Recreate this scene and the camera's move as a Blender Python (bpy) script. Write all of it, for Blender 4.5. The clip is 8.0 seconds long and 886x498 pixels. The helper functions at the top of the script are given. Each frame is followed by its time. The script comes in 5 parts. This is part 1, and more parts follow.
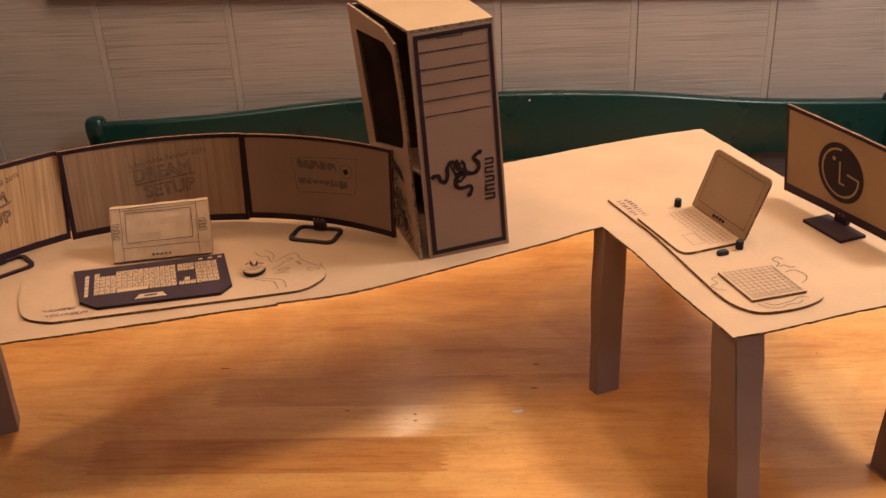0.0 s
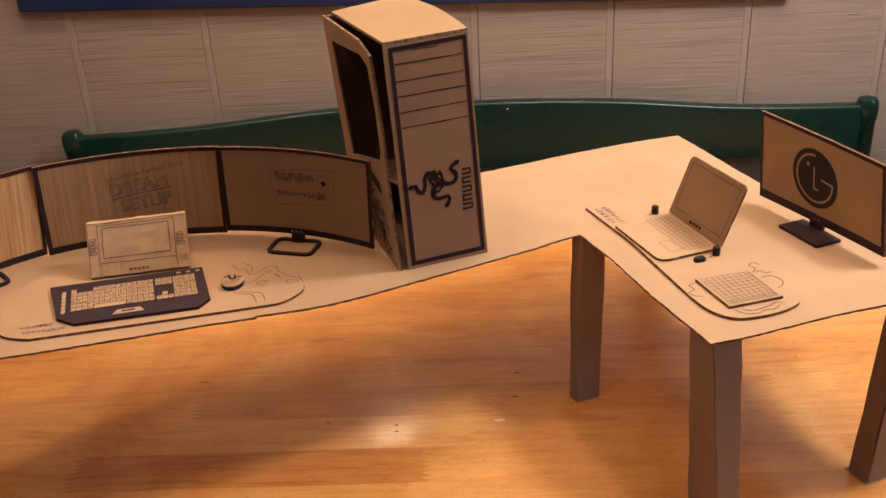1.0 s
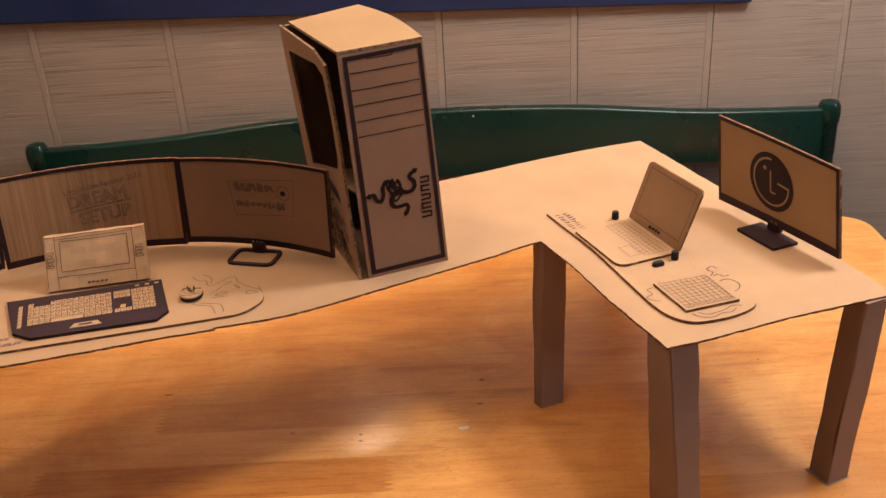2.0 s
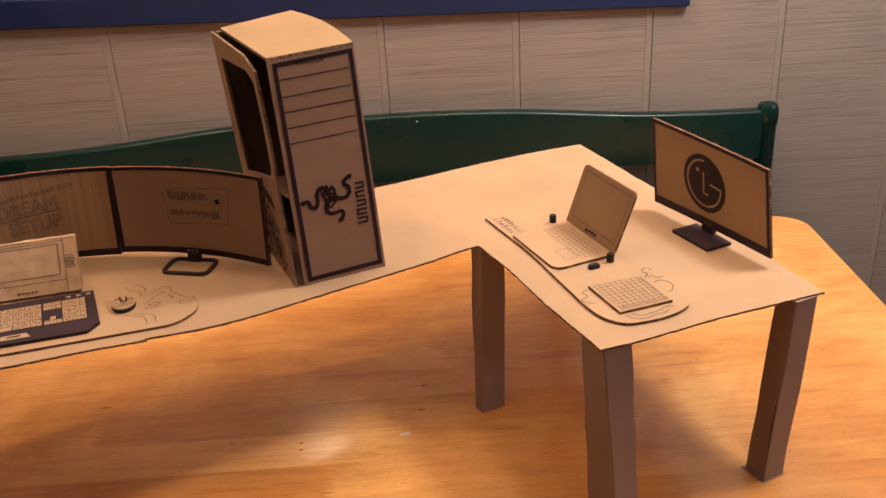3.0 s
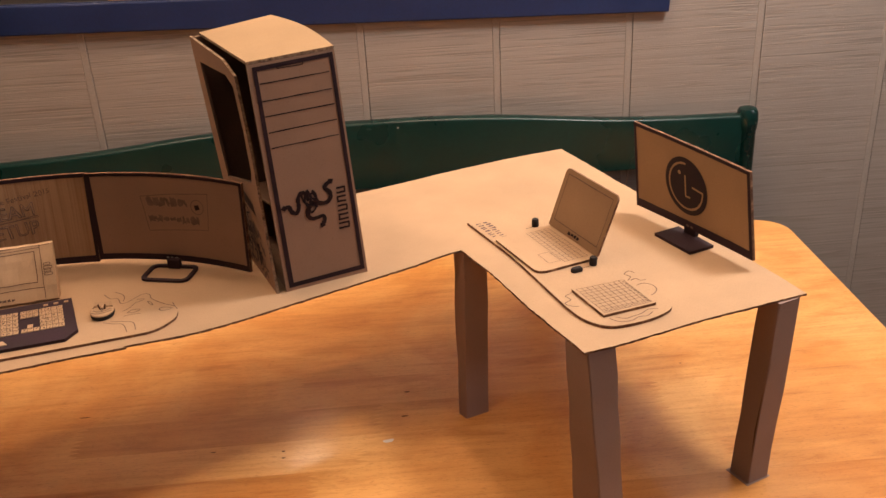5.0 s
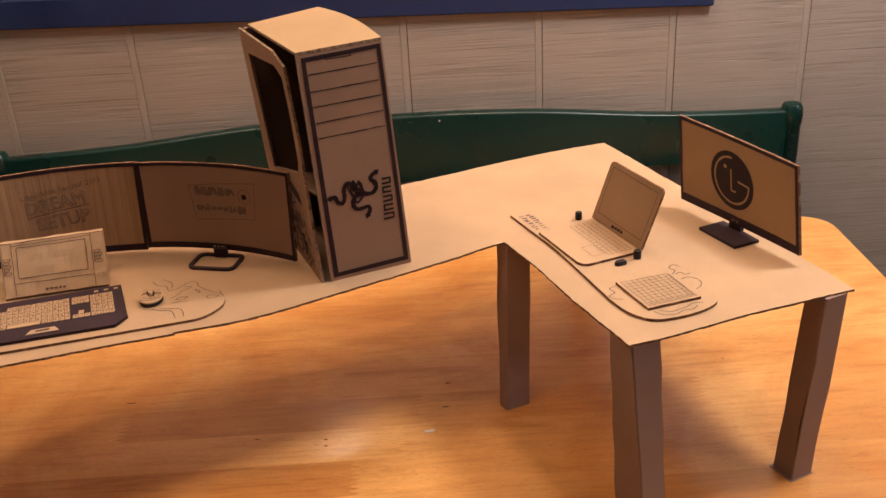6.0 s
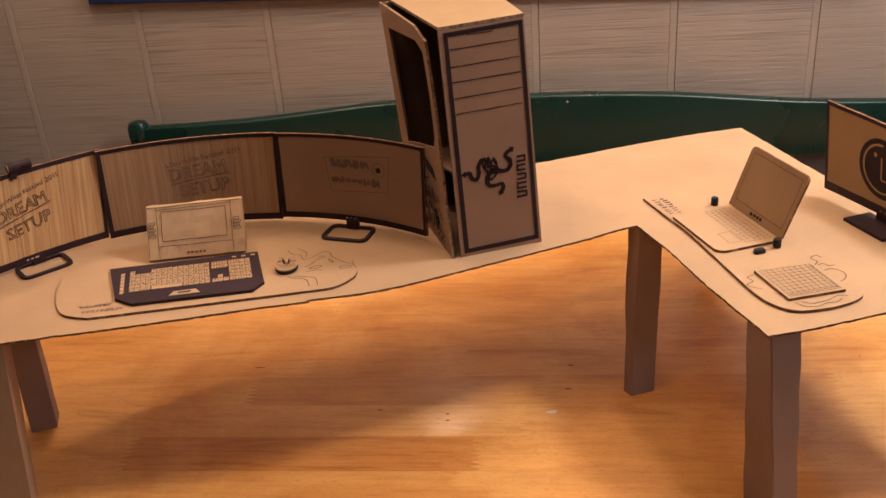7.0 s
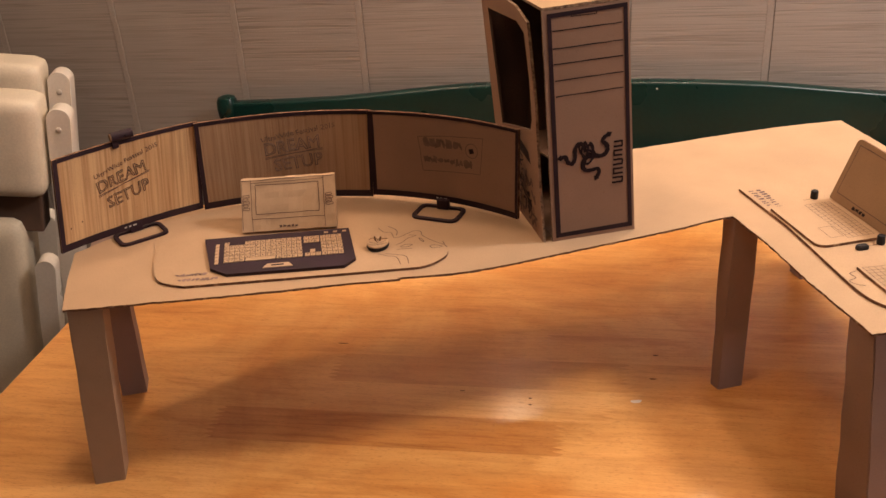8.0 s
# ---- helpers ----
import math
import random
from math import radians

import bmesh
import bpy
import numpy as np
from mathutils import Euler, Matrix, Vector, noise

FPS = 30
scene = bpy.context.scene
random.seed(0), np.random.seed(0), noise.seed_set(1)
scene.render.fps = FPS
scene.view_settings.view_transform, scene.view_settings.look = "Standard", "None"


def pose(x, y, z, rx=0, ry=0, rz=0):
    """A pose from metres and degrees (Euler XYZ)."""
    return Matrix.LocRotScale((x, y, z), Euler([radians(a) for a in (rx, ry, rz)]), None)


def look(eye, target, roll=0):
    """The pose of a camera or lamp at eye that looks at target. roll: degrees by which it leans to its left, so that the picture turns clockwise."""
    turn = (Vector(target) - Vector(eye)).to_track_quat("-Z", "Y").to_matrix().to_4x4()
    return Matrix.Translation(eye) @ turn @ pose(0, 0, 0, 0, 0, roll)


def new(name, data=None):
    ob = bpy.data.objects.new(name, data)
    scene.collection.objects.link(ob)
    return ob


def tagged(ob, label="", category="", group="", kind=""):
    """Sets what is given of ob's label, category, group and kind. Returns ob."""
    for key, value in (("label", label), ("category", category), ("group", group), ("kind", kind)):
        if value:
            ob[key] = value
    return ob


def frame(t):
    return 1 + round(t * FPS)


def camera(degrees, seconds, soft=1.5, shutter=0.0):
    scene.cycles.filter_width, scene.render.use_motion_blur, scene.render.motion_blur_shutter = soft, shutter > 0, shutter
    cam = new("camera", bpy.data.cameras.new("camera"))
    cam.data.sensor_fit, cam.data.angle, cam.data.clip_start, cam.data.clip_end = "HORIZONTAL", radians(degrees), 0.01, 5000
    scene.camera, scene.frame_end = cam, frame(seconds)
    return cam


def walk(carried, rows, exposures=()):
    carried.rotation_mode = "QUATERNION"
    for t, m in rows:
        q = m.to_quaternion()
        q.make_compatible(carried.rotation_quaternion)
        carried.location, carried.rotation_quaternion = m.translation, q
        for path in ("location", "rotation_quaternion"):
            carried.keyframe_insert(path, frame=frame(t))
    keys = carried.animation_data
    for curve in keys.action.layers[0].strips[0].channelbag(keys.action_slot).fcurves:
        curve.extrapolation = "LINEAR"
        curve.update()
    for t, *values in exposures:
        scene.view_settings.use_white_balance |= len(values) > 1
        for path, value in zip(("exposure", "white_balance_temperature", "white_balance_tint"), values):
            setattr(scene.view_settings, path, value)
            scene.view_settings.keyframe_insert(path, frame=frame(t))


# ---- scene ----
cam = camera(49.7, 8.0, soft=1.5)
PATH = [
    (0, (0.124, -1.222, 1.595), (0.018, 0.552, 0.677), -2.9),
    (0.5, (0.127, -1.221, 1.601), (0.033, 0.556, 0.688), -3.3),
    (1, (0.13, -1.221, 1.599), (0.06, 0.56, 0.693), -3.2),
    (1.5, (0.143, -1.22, 1.599), (0.088, 0.563, 0.694), -3.3),
    (1.7, (0.148, -1.221, 1.599), (0.102, 0.564, 0.698), -3.4),
    (2.8, (0.188, -1.219, 1.596), (0.219, 0.573, 0.708), -3.3),
    (3, (0.19, -1.219, 1.595), (0.243, 0.572, 0.707), -3.2),
    (3.5, (0.189, -1.22, 1.593), (0.278, 0.568, 0.701), -3.0),
    (4, (0.188, -1.219, 1.59), (0.289, 0.57, 0.701), -3.0),
    (4.2, (0.189, -1.214, 1.589), (0.29, 0.575, 0.701), -3.0),
    (5.3, (0.188, -1.217, 1.587), (0.271, 0.582, 0.716), -3.2),
    (5.5, (0.188, -1.222, 1.587), (0.258, 0.577, 0.716), -3.4),
    (6, (0.174, -1.222, 1.585), (0.197, 0.575, 0.707), -3.4),
    (6.5, (0.159, -1.221, 1.584), (0.085, 0.569, 0.695), -3.9),
    (7, (0.142, -1.223, 1.58), (-0.059, 0.553, 0.683), -4.2),
    (7.5, (0.118, -1.227, 1.579), (-0.166, 0.533, 0.673), -4.0),
    (8, (0.106, -1.226, 1.577), (-0.227, 0.52, 0.66), -3.9),
]
walk(cam, [(t, look(e, g, r)) for t, e, g, r in PATH])

# ---- world and lamps ----
ROOM = (-3.2, 3.6, -4.6, 0.8, 0.0, 2.6)          # x0, x1, y0, y1, z0, z1
TABLE_Z, DESK_Z = 0.75, 1.0

world = bpy.data.worlds.new("world")
scene.world = world
world.use_nodes = True
wnt = world.node_tree
sky = wnt.nodes.new("ShaderNodeTexSky")
sky.sky_type, sky.sun_disc = "NISHITA", False
sky.sun_elevation, sky.sun_rotation = radians(12), radians(120)
wnt.links.new(sky.outputs["Color"], wnt.nodes["Background"].inputs["Color"])
wnt.nodes["Background"].inputs["Strength"].default_value = 0.06


def lamp(name, kind, at, watts, colour, radius):
    data = bpy.data.lights.new(name, kind)
    data.energy, data.color, data.shadow_soft_size = watts, colour, radius
    ob = new(name, data)
    ob.location = at
    return ob


WARM, PALE = (1.0, 0.69, 0.475), (1.0, 0.90, 0.84)
for bulb, watts, tint, radius in (
    ((-0.21, -0.26, 2.40), 9.8, WARM, 0.11),
    ((-0.62, 0.42, 2.20), 20.0, WARM, 0.09),
    ((0.42, 0.42, 2.20), 18.5, WARM, 0.09),
    ((1.06, 0.05, 2.20), 56.5, PALE, 0.12),
):
    lamp("ceiling_lamp_bulb", "POINT", bulb, watts, tint, radius)
# unseen fill lamp, added to brighten faces turned to the room
lamp("fill_lamp", "POINT", (3.1, -1.5, 2.30), 33.0, (0.97, 0.85, 0.94), 0.2)


# ---- materials ----
def material(name):
    mat = bpy.data.materials.new(name)
    mat.use_nodes = True
    nt = mat.node_tree
    return mat, nt, nt.nodes["Principled BSDF"]


def node(nt, kind, **values):
    n = nt.nodes.new(kind)
    for key, value in values.items():
        if key in n.inputs:
            n.inputs[key].default_value = value
    return n


def coords(nt, scale=(1, 1, 1), source="Object", shift=None):
    tc = nt.nodes.new("ShaderNodeTexCoord")
    mp = nt.nodes.new("ShaderNodeMapping")
    mp.inputs["Scale"].default_value = scale
    nt.links.new(tc.outputs[source], mp.inputs["Vector"])
    if shift is not None:
        nt.links.new(shift, mp.inputs["Location"])
    return mp.outputs["Vector"]


def noise_at(nt, vector, scale, detail=4.0, rough=0.55, distortion=0.0):
    n = node(nt, "ShaderNodeTexNoise", Scale=scale, Detail=detail, Roughness=rough, Distortion=distortion)
    nt.links.new(vector, n.inputs["Vector"])
    return n.outputs["Fac"]


def ramp(nt, fac, stops):
    r = nt.nodes.new("ShaderNodeValToRGB")
    els = r.color_ramp.elements
    els[0].position, els[0].color = stops[0][0], (*stops[0][1], 1)
    els[1].position, els[1].color = stops[-1][0], (*stops[-1][1], 1)
    for pos, col in stops[1:-1]:
        els.new(pos).color = (*col, 1)
    nt.links.new(fac, r.inputs["Fac"])
    return r.outputs["Color"]


def grey(a, b, lo=0.35, hi=0.65):
    return [(lo, (a, a, a)), (hi, (b, b, b))]


def mult(nt, a, b, fac=1.0):
    m = nt.nodes.new("ShaderNodeMix")
    m.data_type, m.blend_type = "RGBA", "MULTIPLY"
    m.inputs[0].default_value = fac
    for sock, value in ((m.inputs[6], a), (m.inputs[7], b)):
        if isinstance(value, tuple):
            sock.default_value = (*value, 1)
        else:
            nt.links.new(value, sock)
    return m.outputs[2]


def bump(nt, bsdf, height, strength, distance, last=None):
    b = node(nt, "ShaderNodeBump", Strength=strength, Distance=distance)
    nt.links.new(height, b.inputs["Height"])
    if last is not None:
        nt.links.new(last, b.inputs["Normal"])
    nt.links.new(b.outputs["Normal"], bsdf.inputs["Normal"])
    return b.outputs["Normal"]


def kraft(name, base, blotch=0.12, rough=0.85, flutes=0.0):
    """Brown card: fibres, faint blotches and, for flutes, the ribs of peeled corrugated board along uv.x."""
    mat, nt, bsdf = material(name)
    v = coords(nt)
    big = ramp(nt, noise_at(nt, v, 9, 3), grey(1 - blotch, 1 + blotch * 0.4, 0.3, 0.7))
    fibre = noise_at(nt, coords(nt, (1, 0.25, 1)), 900, 3, 0.7)
    col = mult(nt, mult(nt, base, big), ramp(nt, fibre, grey(0.95, 1.03)))
    speck = ramp(nt, noise_at(nt, v, 420, 2), [(0.30, (0.72, 0.68, 0.62)), (0.36, (1, 1, 1))])
    col = mult(nt, col, speck, 0.35)
    last = bump(nt, bsdf, fibre, 0.06, 0.0004)
    if flutes:
        uv = coords(nt, (1, 0.018, 1), "UV")
        w1 = noise_at(nt, uv, 330, 3, 0.6)
        w2 = noise_at(nt, uv, 75, 3, 0.55)
        col = mult(nt, col, ramp(nt, w1, [(0.36, (0.62, 0.5, 0.4)), (0.56, (1.06, 1.05, 1.0))]), flutes)
        col = mult(nt, col, ramp(nt, w2, [(0.38, (0.74, 0.64, 0.55)), (0.58, (1, 1, 1))]), flutes)
        bump(nt, bsdf, w1, 0.5, 0.0012, last)
    nt.links.new(col, bsdf.inputs["Base Color"])
    bsdf.inputs["Roughness"].default_value = rough
    bsdf.inputs["Specular IOR Level"].default_value = 0.3
    return mat


def painted(name, base, rough=0.5, vary=0.15, scale=12, bumps=0.15, coat=0.0, spec=0.5):
    mat, nt, bsdf = material(name)
    v = coords(nt)
    n1, n2 = noise_at(nt, v, scale, 4), noise_at(nt, v, scale * 30, 3)
    col = mult(nt, mult(nt, base, ramp(nt, n1, grey(1 - vary, 1 + vary * 0.5, 0.3, 0.7))), ramp(nt, n2, grey(1 - vary * 0.6, 1.04)))
    nt.links.new(col, bsdf.inputs["Base Color"])
    rr = ramp(nt, n1, grey(max(0.02, rough - 0.08), min(1, rough + 0.08), 0.3, 0.7))
    nt.links.new(rr, bsdf.inputs["Roughness"])
    bsdf.inputs["Coat Weight"].default_value = coat
    bsdf.inputs["Coat Roughness"].default_value = 0.2
    bsdf.inputs["Specular IOR Level"].default_value = spec
    bump(nt, bsdf, n2, bumps, 0.0006)
    return mat


def stave_wood(name, streaks=0.0, tones=((0.66, 0.310, 0.084), (0.76, 0.384, 0.117), (0.79, 0.420, 0.140), (0.70, 0.352, 0.106))):
    """Oiled, varnished solid wood; every stave takes its own tone and grain from its random number."""
    mat, nt, bsdf = material(name)
    info = nt.nodes.new("ShaderNodeObjectInfo")
    spread = node(nt, "ShaderNodeVectorMath")
    spread.operation = "SCALE"
    comb = nt.nodes.new("ShaderNodeCombineXYZ")
    for k in "XYZ":
        nt.links.new(info.outputs["Random"], comb.inputs[k])
    nt.links.new(comb.outputs[0], spread.inputs[0])
    spread.inputs["Scale"].default_value = 37.0
    v = coords(nt, (1.1, 4.5, 4.5), "Object", spread.outputs[0])
    broad = noise_at(nt, v, 4.0, 5, 0.65, 0.9)
    fine = noise_at(nt, coords(nt, (0.9, 13.0, 13.0), "Object", spread.outputs[0]), 7, 5, 0.58, 0.6)
    pores = noise_at(nt, coords(nt, (6.0, 70.0, 70.0), "Object", spread.outputs[0]), 20, 2, 0.5)
    tone = ramp(nt, info.outputs["Random"], list(zip((0.0, 0.15, 0.8, 1.0), tones)))
    col = mult(nt, tone, ramp(nt, broad, [(0.30, (0.82, 0.71, 0.58)), (0.44, (0.97, 0.95, 0.91)), (0.60, (1.04, 1.04, 1.04))]))
    col = mult(nt, col, ramp(nt, fine, [(0.30, (0.90, 0.84, 0.76)), (0.42, (0.99, 0.98, 0.97)), (0.58, (1.0, 1.0, 1.0)), (0.70, (1.05, 1.07, 1.10))]))
    col = mult(nt, col, ramp(nt, pores, [(0.31, (0.58, 0.44, 0.33)), (0.40, (1, 1, 1))]), 0.7)
    if streaks:
        flame = noise_at(nt, coords(nt, (2.2, 26.0, 26.0), "Object", spread.outputs[0]), 5, 4, 0.6, 0.4)
        col = mult(nt, col, ramp(nt, flame, [(0.36, (0.70, 0.50, 0.36)), (0.50, (1.0, 0.98, 0.95)), (0.66, (1.10, 1.14, 1.2))]), streaks)
    geo = nt.nodes.new("ShaderNodeNewGeometry")
    cloud = noise_at(nt, geo.outputs["Position"], 3.2, 4, 0.6, 0.8)
    col = mult(nt, col, ramp(nt, cloud, [(0.36, (0.85, 0.71, 0.54)), (0.54, (1.0, 1.0, 1.0)), (0.70, (1.04, 1.07, 1.13))]))
    dent = node(nt, "ShaderNodeTexVoronoi", Scale=13.0)
    nt.links.new(geo.outputs["Position"], dent.inputs["Vector"])
    rare = nt.nodes.new("ShaderNodeSeparateColor")
    nt.links.new(dent.outputs["Color"], rare.inputs[0])
    spot = ramp(nt, dent.outputs["Distance"], [(0.018, (0.25, 0.16, 0.12)), (0.034, (1, 1, 1))])
    few = ramp(nt, rare.outputs[0], [(0.10, (0, 0, 0)), (0.12, (1, 1, 1))])
    pick = nt.nodes.new("ShaderNodeMix")
    pick.data_type, pick.blend_type = "RGBA", "LIGHTEN"
    pick.inputs[0].default_value = 1.0
    nt.links.new(spot, pick.inputs[6])
    nt.links.new(few, pick.inputs[7])
    col = mult(nt, col, pick.outputs[2])
    nt.links.new(col, bsdf.inputs["Base Color"])
    smear = noise_at(nt, geo.outputs["Position"], 7, 4)
    nt.links.new(ramp(nt, smear, grey(0.30, 0.44, 0.3, 0.7)), bsdf.inputs["Roughness"])
    bsdf.inputs["Specular IOR Level"].default_value = 0.42
    bsdf.inputs["Coat Weight"].default_value = 0.72
    bsdf.inputs["Coat Roughness"].default_value = 0.12
    last = bump(nt, bsdf, fine, 0.12, 0.0006)
    bump(nt, bsdf, pores, 0.12, 0.0004, last)
    return mat


def wall_board(name):
    """Beige-grey striated boarding: uneven horizontal combed lines."""
    mat, nt, bsdf = material(name)
    info = nt.nodes.new("ShaderNodeObjectInfo")
    comb = nt.nodes.new("ShaderNodeCombineXYZ")
    scl = nt.nodes.new("ShaderNodeMath")
    scl.operation = "MULTIPLY"
    scl.inputs[1].default_value = 20.0
    nt.links.new(info.outputs["Random"], scl.inputs[0])
    for k in "XZ":
        nt.links.new(scl.outputs[0], comb.inputs[k])
    combed = noise_at(nt, coords(nt, (0.17, 1.0, 11.5), "Object", comb.outputs[0]), 4.6, 3, 0.55, 0.12)
    fine = noise_at(nt, coords(nt, (0.9, 1.0, 100.0), "Object", comb.outputs[0]), 4.0, 3, 0.6, 0.1)
    patchy = noise_at(nt, coords(nt, (1.0, 1.0, 1.6), "Object", comb.outputs[0]), 5.0, 3)
    groove = ramp(nt, combed, [(0.28, (1, 1, 1)), (0.36, (0.62, 0.60, 0.58)), (0.39, (1.06, 1.06, 1.06)), (0.455, (0.96, 0.95, 0.94)), (0.48, (0.68, 0.66, 0.64)), (0.505, (1.13, 1.13, 1.12)), (0.555, (1.0, 1.0, 1.0)), (0.575, (0.76, 0.75, 0.74)), (0.60, (1.08, 1.08, 1.08)), (0.67, (0.74, 0.73, 0.72)), (0.70, (1.06, 1.06, 1.06))])
    worn = nt.nodes.new("ShaderNodeMix")
    worn.data_type = "RGBA"
    worn.inputs[7].default_value = (1, 1, 1, 1)
    nt.links.new(groove, worn.inputs[6])
    nt.links.new(ramp(nt, patchy, grey(0.14, 0.78, 0.36, 0.66)), worn.inputs[0])
    blotch = noise_at(nt, coords(nt), 3.0, 3)
    col = mult(nt, (0.315, 0.272, 0.242), worn.outputs[2])
    col = mult(nt, col, ramp(nt, fine, grey(0.93, 1.03, 0.33, 0.66)))
    col = mult(nt, col, ramp(nt, blotch, grey(0.92, 1.05, 0.3, 0.7)))
    nt.links.new(col, bsdf.inputs["Base Color"])
    bsdf.inputs["Roughness"].default_value = 0.6
    last = bump(nt, bsdf, worn.outputs[2], 0.55, 0.0024)
    bump(nt, bsdf, fine, 0.35, 0.0010, last)
    return mat


# tower and third screen card, darker: part of their shade is in it
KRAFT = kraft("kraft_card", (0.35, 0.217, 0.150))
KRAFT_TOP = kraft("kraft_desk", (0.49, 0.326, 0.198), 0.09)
KRAFT_LID = kraft("kraft_lid", (0.39, 0.258, 0.142), 0.09)
# leg card: purplish, and darker to hold the shade under the desktop
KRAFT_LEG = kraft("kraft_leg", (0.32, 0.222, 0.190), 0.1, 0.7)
# left front leg: paler and warmer, its light put into the tone
KRAFT_LEG_LIT = kraft("kraft_leg_lit", (0.35, 0.230, 0.148), 0.2, 0.7)
KRAFT_PALE = kraft("kraft_pale", (0.55, 0.385, 0.25), 0.18)
# screen card: lit first screen paler, shaded ones darker, light put into tone
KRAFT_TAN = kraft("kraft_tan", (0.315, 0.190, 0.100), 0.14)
KRAFT_RIB_LIT = kraft("kraft_ribbed_lit", (0.63, 0.405, 0.215), 0.1, 0.85, 0.6)
KRAFT_FAINT_RIB_SHADED = kraft("kraft_faintly_ribbed_shaded", (0.425, 0.270, 0.160), 0.14, 0.85, 0.40)
# darker than the laptop's base: the lid's shade is in the tone
KRAFT_DIM = kraft("kraft_dim", (0.330, 0.207, 0.118), 0.14)
KRAFT_WORN = kraft("kraft_crumpled", (0.54, 0.365, 0.225), 0.2)
KRAFT_EDGE, _nt, _b = material("card_edge")
_n = noise_at(_nt, coords(_nt), 95, 3, 0.6)
_nt.links.new(ramp(_nt, _n, [(0.36, (0.11, 0.048, 0.025)), (0.56, (0.20, 0.100, 0.054)), (0.72, (0.40, 0.25, 0.15))]), _b.inputs["Base Color"])
_b.inputs["Roughness"].default_value = 0.9
CARD_TORN, _nt, _b = material("torn_card_edge")
_n = noise_at(_nt, coords(_nt), 170, 3, 0.6)
_nt.links.new(ramp(_nt, _n, [(0.32, (0.08, 0.045, 0.028)), (0.48, (0.24, 0.150, 0.092)), (0.72, (0.40, 0.275, 0.175))]), _b.inputs["Base Color"])
_b.inputs["Roughness"].default_value = 0.9
# dark tone standing for shade inside the tower, seam and chair gap
INNER_SHADE = painted("inner_shade", (0.125, 0.072, 0.050), 0.8, 0.3, 20)
INK = painted("ink", (0.022, 0.010, 0.013), 0.6, 0.35, 60, 0.15, 0.0, 0.22)
PENCIL = painted("pencil_line", (0.20, 0.125, 0.092), 0.7, 0.4, 80)
PEN = painted("pen_line", (0.14, 0.075, 0.055), 0.7, 0.4, 80)
MARKER = painted("marker_black", (0.032, 0.013, 0.019), 0.65, 0.4, 40, 0.15, 0.0, 0.3)
PLUM = painted("marker_blue_black", (0.040, 0.021, 0.031), 0.72, 0.35, 35, 0.15, 0.0, 0.25)
FOAM = painted("black_foam", (0.014, 0.010, 0.010), 0.8, 0.3, 90, 0.6)
WOOD = stave_wood("varnished_wood", 0.22)
WOOD_RED = stave_wood("varnished_red_wood", 0.55, ((0.64, 0.285, 0.078),) * 4)
WALL = wall_board("striated_boarding")
BATTEN = painted("batten_paint", (0.330, 0.286, 0.253), 0.55, 0.12, 6, 0.3)
GROUT = painted("wall_gap", (0.32, 0.28, 0.245), 0.9, 0.2)
GREEN = painted("green_gloss_paint", (0.0026, 0.028, 0.0240), 0.30, 0.20, 4, 0.10, 0.0, 0.45)
BLUE = painted("blue_frame_paint", (0.006, 0.019, 0.085), 0.5, 0.2, 6)
MIRROR, _nt, _b = material("mirror_glass")
_b.inputs["Base Color"].default_value = (0.86, 0.87, 0.86, 1)
_b.inputs["Metallic"].default_value, _b.inputs["Roughness"].default_value = 1.0, 0.02
CREAM = painted("cream_vinyl", (0.70, 0.62, 0.49), 0.45, 0.10, 8, 0.4)
WHITE_PLASTIC = painted("white_plastic", (0.72, 0.66, 0.58), 0.35, 0.06, 6, 0.05)
STEEL = painted("steel_screw", (0.5, 0.45, 0.4), 0.35, 0.1, 40)
FLOOR = painted("floor_vinyl", (0.18, 0.12, 0.08), 0.45, 0.25, 3)
PLASTER = painted("plaster", (0.32, 0.275, 0.235), 0.85, 0.08, 2)
WHITEWASH = painted("ceiling_paint", (0.62, 0.57, 0.50), 0.9, 0.05, 2)
FADED_INK = painted("faded_ink", (0.13, 0.075, 0.085), 0.8, 0.35, 120)
SMUDGE = painted("faded_print", (0.30, 0.19, 0.16), 0.8, 0.35, 120)
DENT = painted("dented_wood", (0.17, 0.075, 0.03), 0.9, 0.3, 200, 0.1, 0.0, 0.1)
FLAKE = painted("paper_flake", (0.75, 0.68, 0.6), 0.8, 0.1, 60)


# ---- building helpers ----
def thing(name, label, category, group="", kind="", at=(0, 0, 0)):
    ob = new(name)
    ob.location = at
    return tagged(ob, label, category, group, kind)


def part(name, bm, mats, parent=None, label="", smooth=False):
    """Links a bmesh as one mesh object, a part of parent when there is one."""
    me = bpy.data.meshes.new(name)
    bmesh.ops.recalc_face_normals(bm, faces=bm.faces)
    bm.to_mesh(me)
    bm.free()
    for m in mats if isinstance(mats, (list, tuple)) else [mats]:
        me.materials.append(m)
    if smooth:
        me.shade_smooth()
        me.set_sharp_from_angle(angle=radians(40))
    ob = new(name, me)
    if parent is not None:
        ob.parent = parent
        base = parent
        off = Vector((0, 0, 0))
        while base is not None:
            off += base.location
            base = base.parent
        ob.location = -off
    if label:
        ob["label"] = label
    return ob


def loops_solid(bm, low, high, edge_index=1, low_index=0):
    """A closed solid between two outlines with as many points each; the rim takes the edge material."""
    a = [bm.verts.new(p) for p in low]
    b = [bm.verts.new(p) for p in high]
    bm.faces.new(list(reversed(a))).material_index = low_index
    bm.faces.new(b)
    for i in range(len(a)):
        j = (i + 1) % len(a)
        f = bm.faces.new((a[i], a[j], b[j], b[i]))
        f.material_index = edge_index
    return bm


